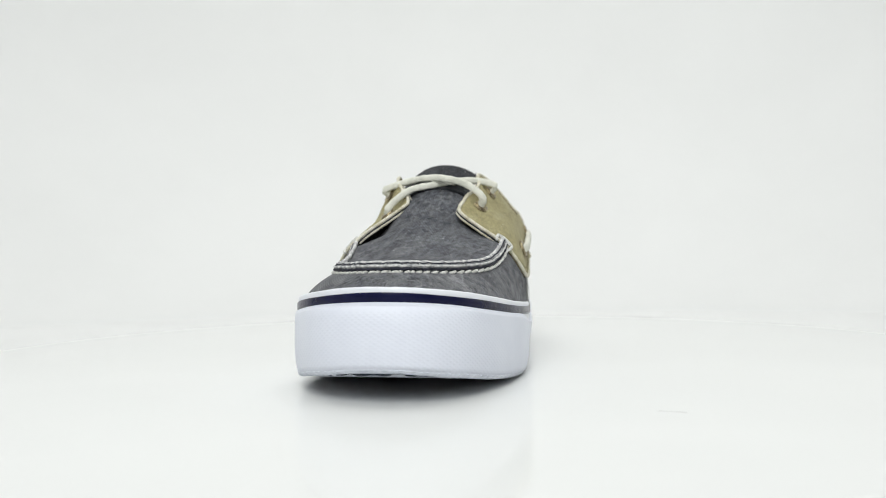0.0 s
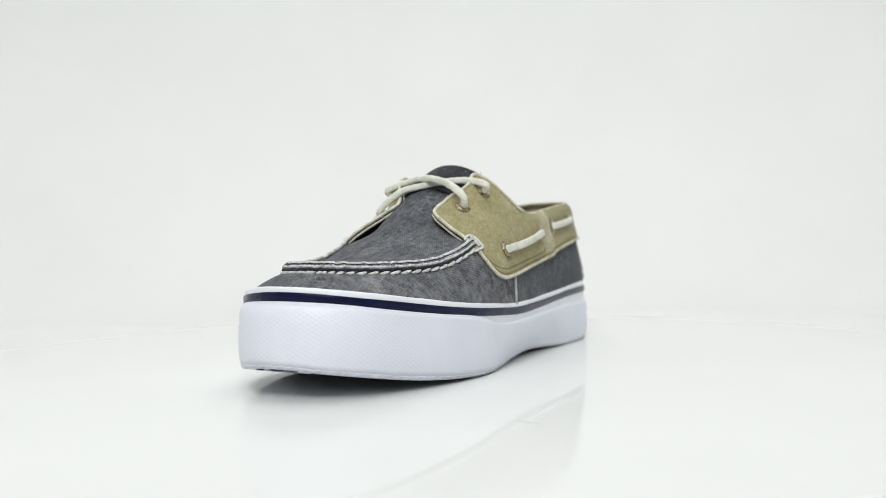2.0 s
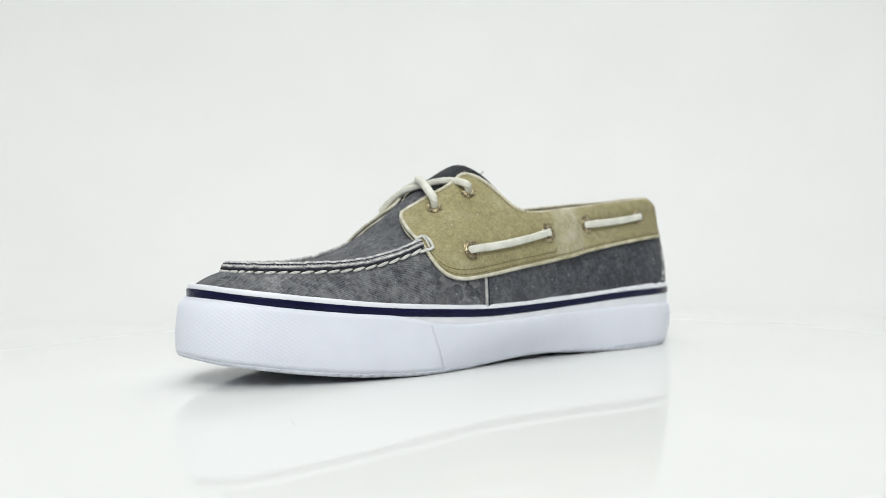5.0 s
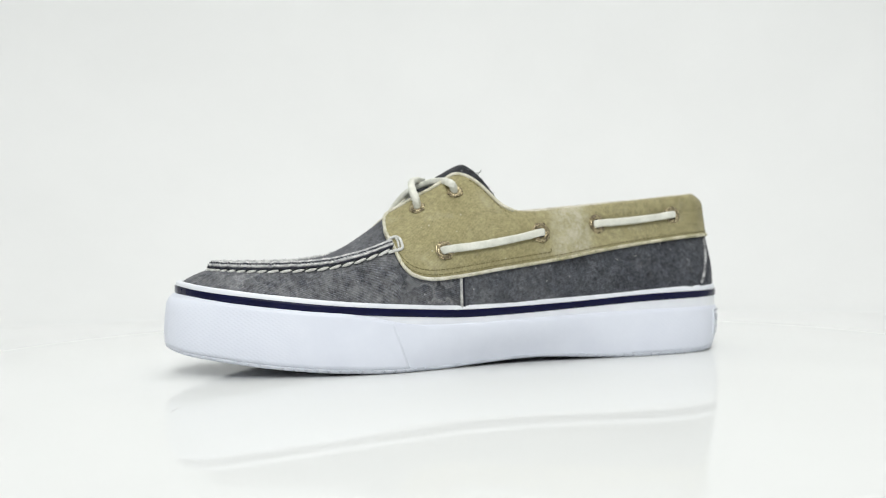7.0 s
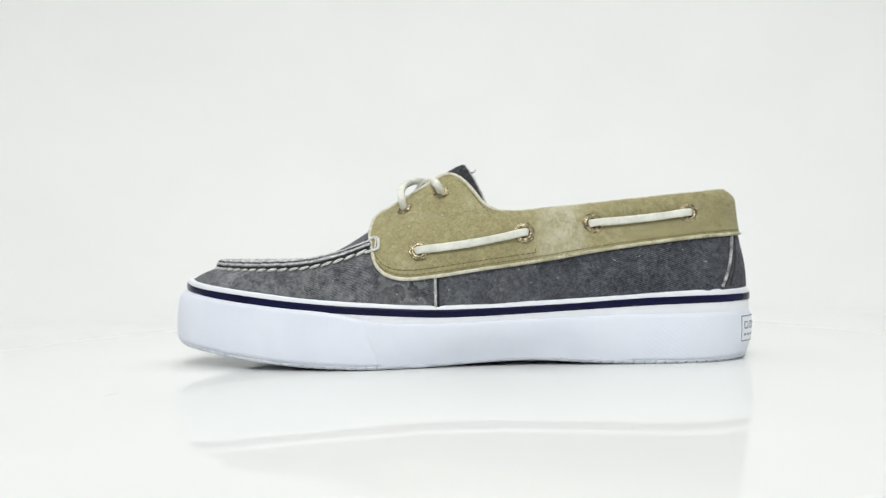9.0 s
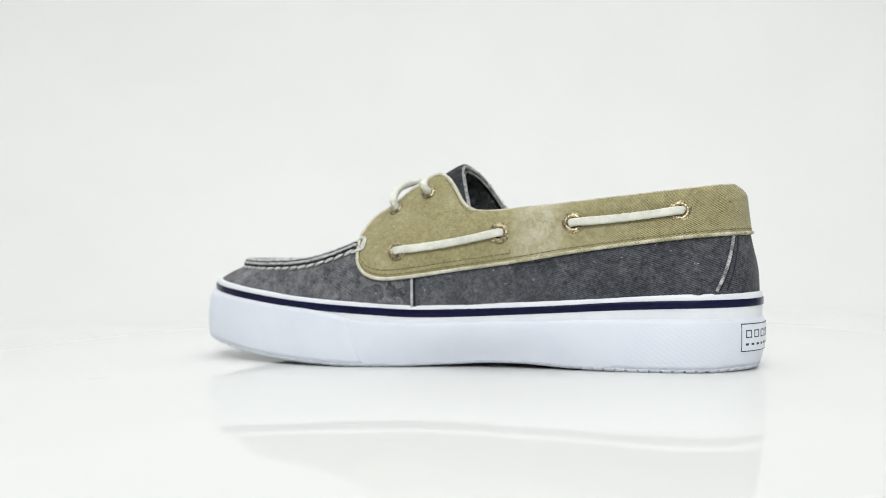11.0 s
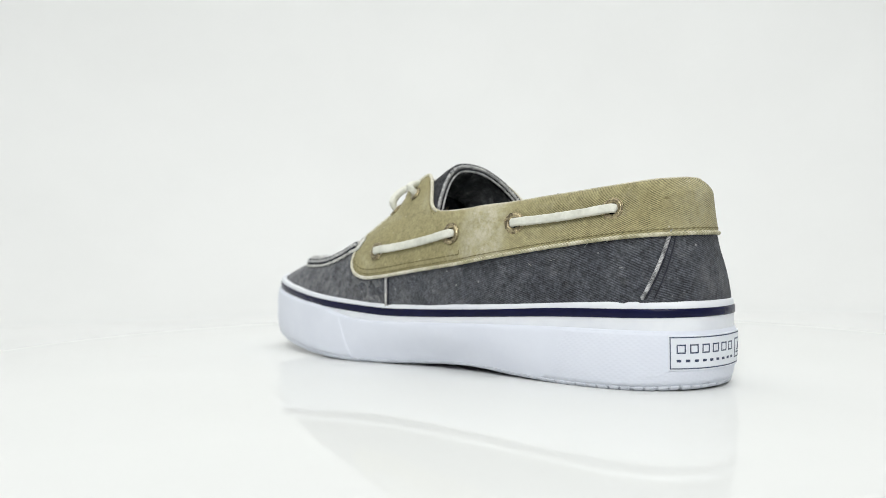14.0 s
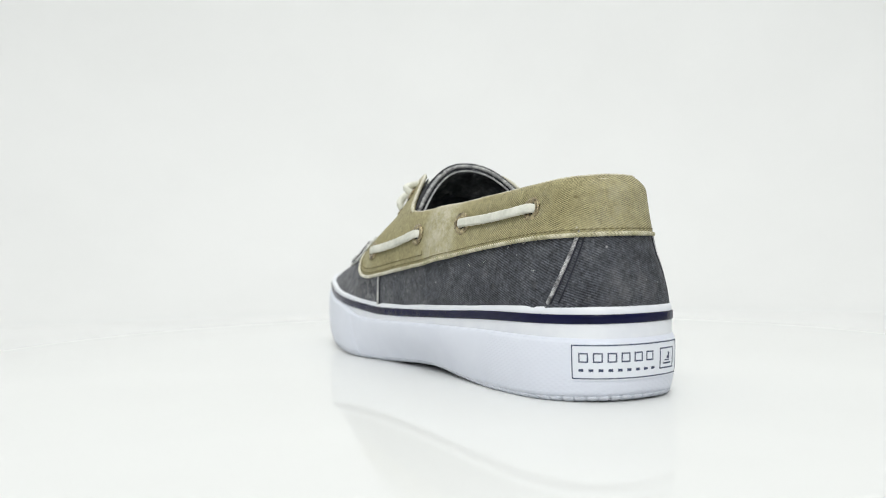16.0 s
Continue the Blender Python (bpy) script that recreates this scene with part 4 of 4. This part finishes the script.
def eyelet(shoe, s, z, big, tall):
    """A brass eyelet: a flared ring with crimped teeth round a near-black disc that stands in for the shaded hole."""
    p, n, u, w = frame_at(s, z)
    ring, teeth = [], []
    for k in range(28):
        a = k * math.tau / 28
        ring.append(p + n * 0.35 + big * (math.cos(a) * u + tall * math.sin(a) * w))
    ob = mesh_part("eyelet", *tube(ring, 1.15, 8, True, 0.75, n), BRASS, shoe, "antique brass eyelet")
    rng = np.random.default_rng(int(abs(z) * 100))
    for k in range(40):
        a = k * math.tau / 40
        d = math.cos(a) * u + tall * math.sin(a) * w
        teeth.append(p + n * (0.2 + 0.4 * rng.random()) + d * (big + 0.85 + 0.5 * rng.random()))
    mesh_part("crimp", *tube(teeth, 0.32 + 0.45 * (np.arange(40) % 3 > 0) * rng.random(40), 6, True, 0.8, n), BRASS, ob)
    disc = [p + n * 0.22 + (big - 0.1) * (math.cos(a) * u + tall * math.sin(a) * w) for a in np.arange(20) * math.tau / 20]
    low = [q - n * 0.5 for q in disc]
    mesh_part("hole", disc + low, [tuple(range(20)), tuple(range(20, 40))] + [(i, (i + 1) % 20, (i + 1) % 20 + 20, i + 20) for i in range(20)], HOLE_SHADE, ob, smooth=False)
    return p, n


SPOTS = {"a": (21.2, 76.5, 2.4), "b": (2.2, 84.3, 2.4), "c": (14.6, 55.5, 3.1), "d": (-35.9, 63.4, 3.5), "e": (-70.0, 67.5, 3.5), "f": (-118.9, 72.0, 3.5)}


def build_lacing(shoe, collar):
    at = {}
    for far in (False, True):
        for key, (x, z, big) in SPOTS.items():
            if far and key in "ab":
                x, z = (23.6, 73.6) if key == "a" else (6.0, 84.0)
            at[key, far] = eyelet(shoe, s_at(x, far), z, big, 0.9 if key in "ab" else 1.0)
        # rawhide runs along the sides
        for k0, k1, sag in (("c", "d", 1.0), ("e", "f", 0.6)):
            (p0, n0), (p1, n1) = at[k0, far], at[k1, far]
            d = (p1 - p0) / np.linalg.norm(p1 - p0)
            pts = [p0 - n0 * 1.0 - d * 1.5, p0 + n0 * 1.5 + d * 0.9]
            for q in (0.25, 0.5, 0.75):
                m = p0 + (p1 - p0) * q
                bulge = side(s_at(m[0], far), m[2], 1.5)
                nn = n0 + (n1 - n0) * q
                pts.append(np.array([m[0], bulge[1], m[2] - sag * 4 * q * (1 - q)]) + nn * 2.0)
            pts += [p1 + n1 * 1.5 - d * 0.9, p1 - n1 * 1.0 + d * 1.5]
            line = rounded(pts, 8)
            mesh_part("side_lace", *tube(line, 1.9 + 0.06 * np.random.default_rng(9).normal(0, 1, len(line)), 16, False, 0.7, np.array([0, 1 if not far else -1, 0.15]), 0.6), RAWHIDE, shoe, "flat off-white rawhide lace")
    # two laces cross over the tongue
    nA, nB, fA, fB = at["a", False], at["b", False], at["a", True], at["b", True]
    over = [nA[0] - nA[1] * 1.2, nA[0] + nA[1] * 2.0 + np.array([0.4, 0, 3.0]), (25.0, 14.5, 86.4), (22.8, 6, 90.0), (17, -6, 92.0), (10, -19, 91.2), fB[0] + fB[1] * 2.8 + np.array([1.0, 1.0, 2.0]), fB[0] - fB[1] * 1.2]
    below = [nB[0] - nB[1] * 1.2, nB[0] + nB[1] * 2.6 + np.array([1.5, 0, 2.2]), (9, 15, 90.2), (13, 6, 90.2), (17, -6, 88.4), (20.5, -18, 85.6), fA[0] + fA[1] * 2.0 + np.array([-0.5, 1.5, 2.0]), fA[0] - fA[1] * 1.2]
    for path in (over, below):
        mesh_part("lace", *tube(rounded(path, 9), 1.8 + 0.07 * np.random.default_rng(8).normal(0, 1, 9 * (len(path) - 1) + 1), 16, False, 0.95, (0, 0, 1), 0.6), RAWHIDE, shoe, "off-white rawhide lace tied across the tongue")
    # a square white tack holds the front of each eyestay to the ridge
    for far in (False, True):
        high, low = 62.4, 57.0
        corners = [(40.2, high - 2.2, 1.6), (38.4, high - 0.6, 2.6), (36.4, high + 0.1, 2.8), (35.0, high - 0.3, 2.5), (34.4, high - 1.2, 2.5), (34.2, (high + low) / 2, 2.5), (34.3, low + 0.6, 2.5), (35.2, low - 0.3, 2.5), (37.2, low - 0.8, 2.8), (39.4, low - 1.4, 2.6), (40.8, low - 1.8, 1.9)]
        path = [side(s_at(x, far), z, out) for x, z, out in corners]
        more = [tube(rounded(np.array([side(s_at(x, far), z, 2.4) for x, z in ((36.0 + 0.3 * d, high - 0.3), (35.7, 60.0 + d), (36.0, low + 0.4))]), 5), 0.5, 6) for d in (0.0, 0.8)]
        mesh_part("tack", *joined([tube(rounded(path, 6), 0.72, 8)] + more), THREAD, shoe, "off-white thread tack")


build_studio()
turntable = build_turntable()
lint = build_lint()
shoe = tagged(new("boat_shoe"), "washed navy and tan canvas boat shoe with thick white rubber sole", "shoe")
build_sole(shoe)
build_upper(shoe)


def turn_at(t):
    """The turntable's angle in degrees: about nine degrees a second, clockwise from above."""
    return math.degrees(-0.158234 * (t - 8) - 0.000247 * (t - 8) ** 2) + 186.0


def motions():
    times = [0.25 * k for k in range(65)]
    walk(shoe, [(t, pose(0, 0, 0.0008, 0, 0, turn_at(t))) for t in times])
    rows = []
    for t in times:
        a = math.radians(turn_at(t))
        rows.append((t, pose(0.138 * math.cos(a) - 0.106 * math.sin(a), 0.138 * math.sin(a) + 0.106 * math.cos(a), -0.0006, 0, 0, turn_at(t))))
    walk(lint, rows)
    walk(turntable, [(t, pose(0, 0, 0, 0, 0, turn_at(t))) for t in times])


motions()
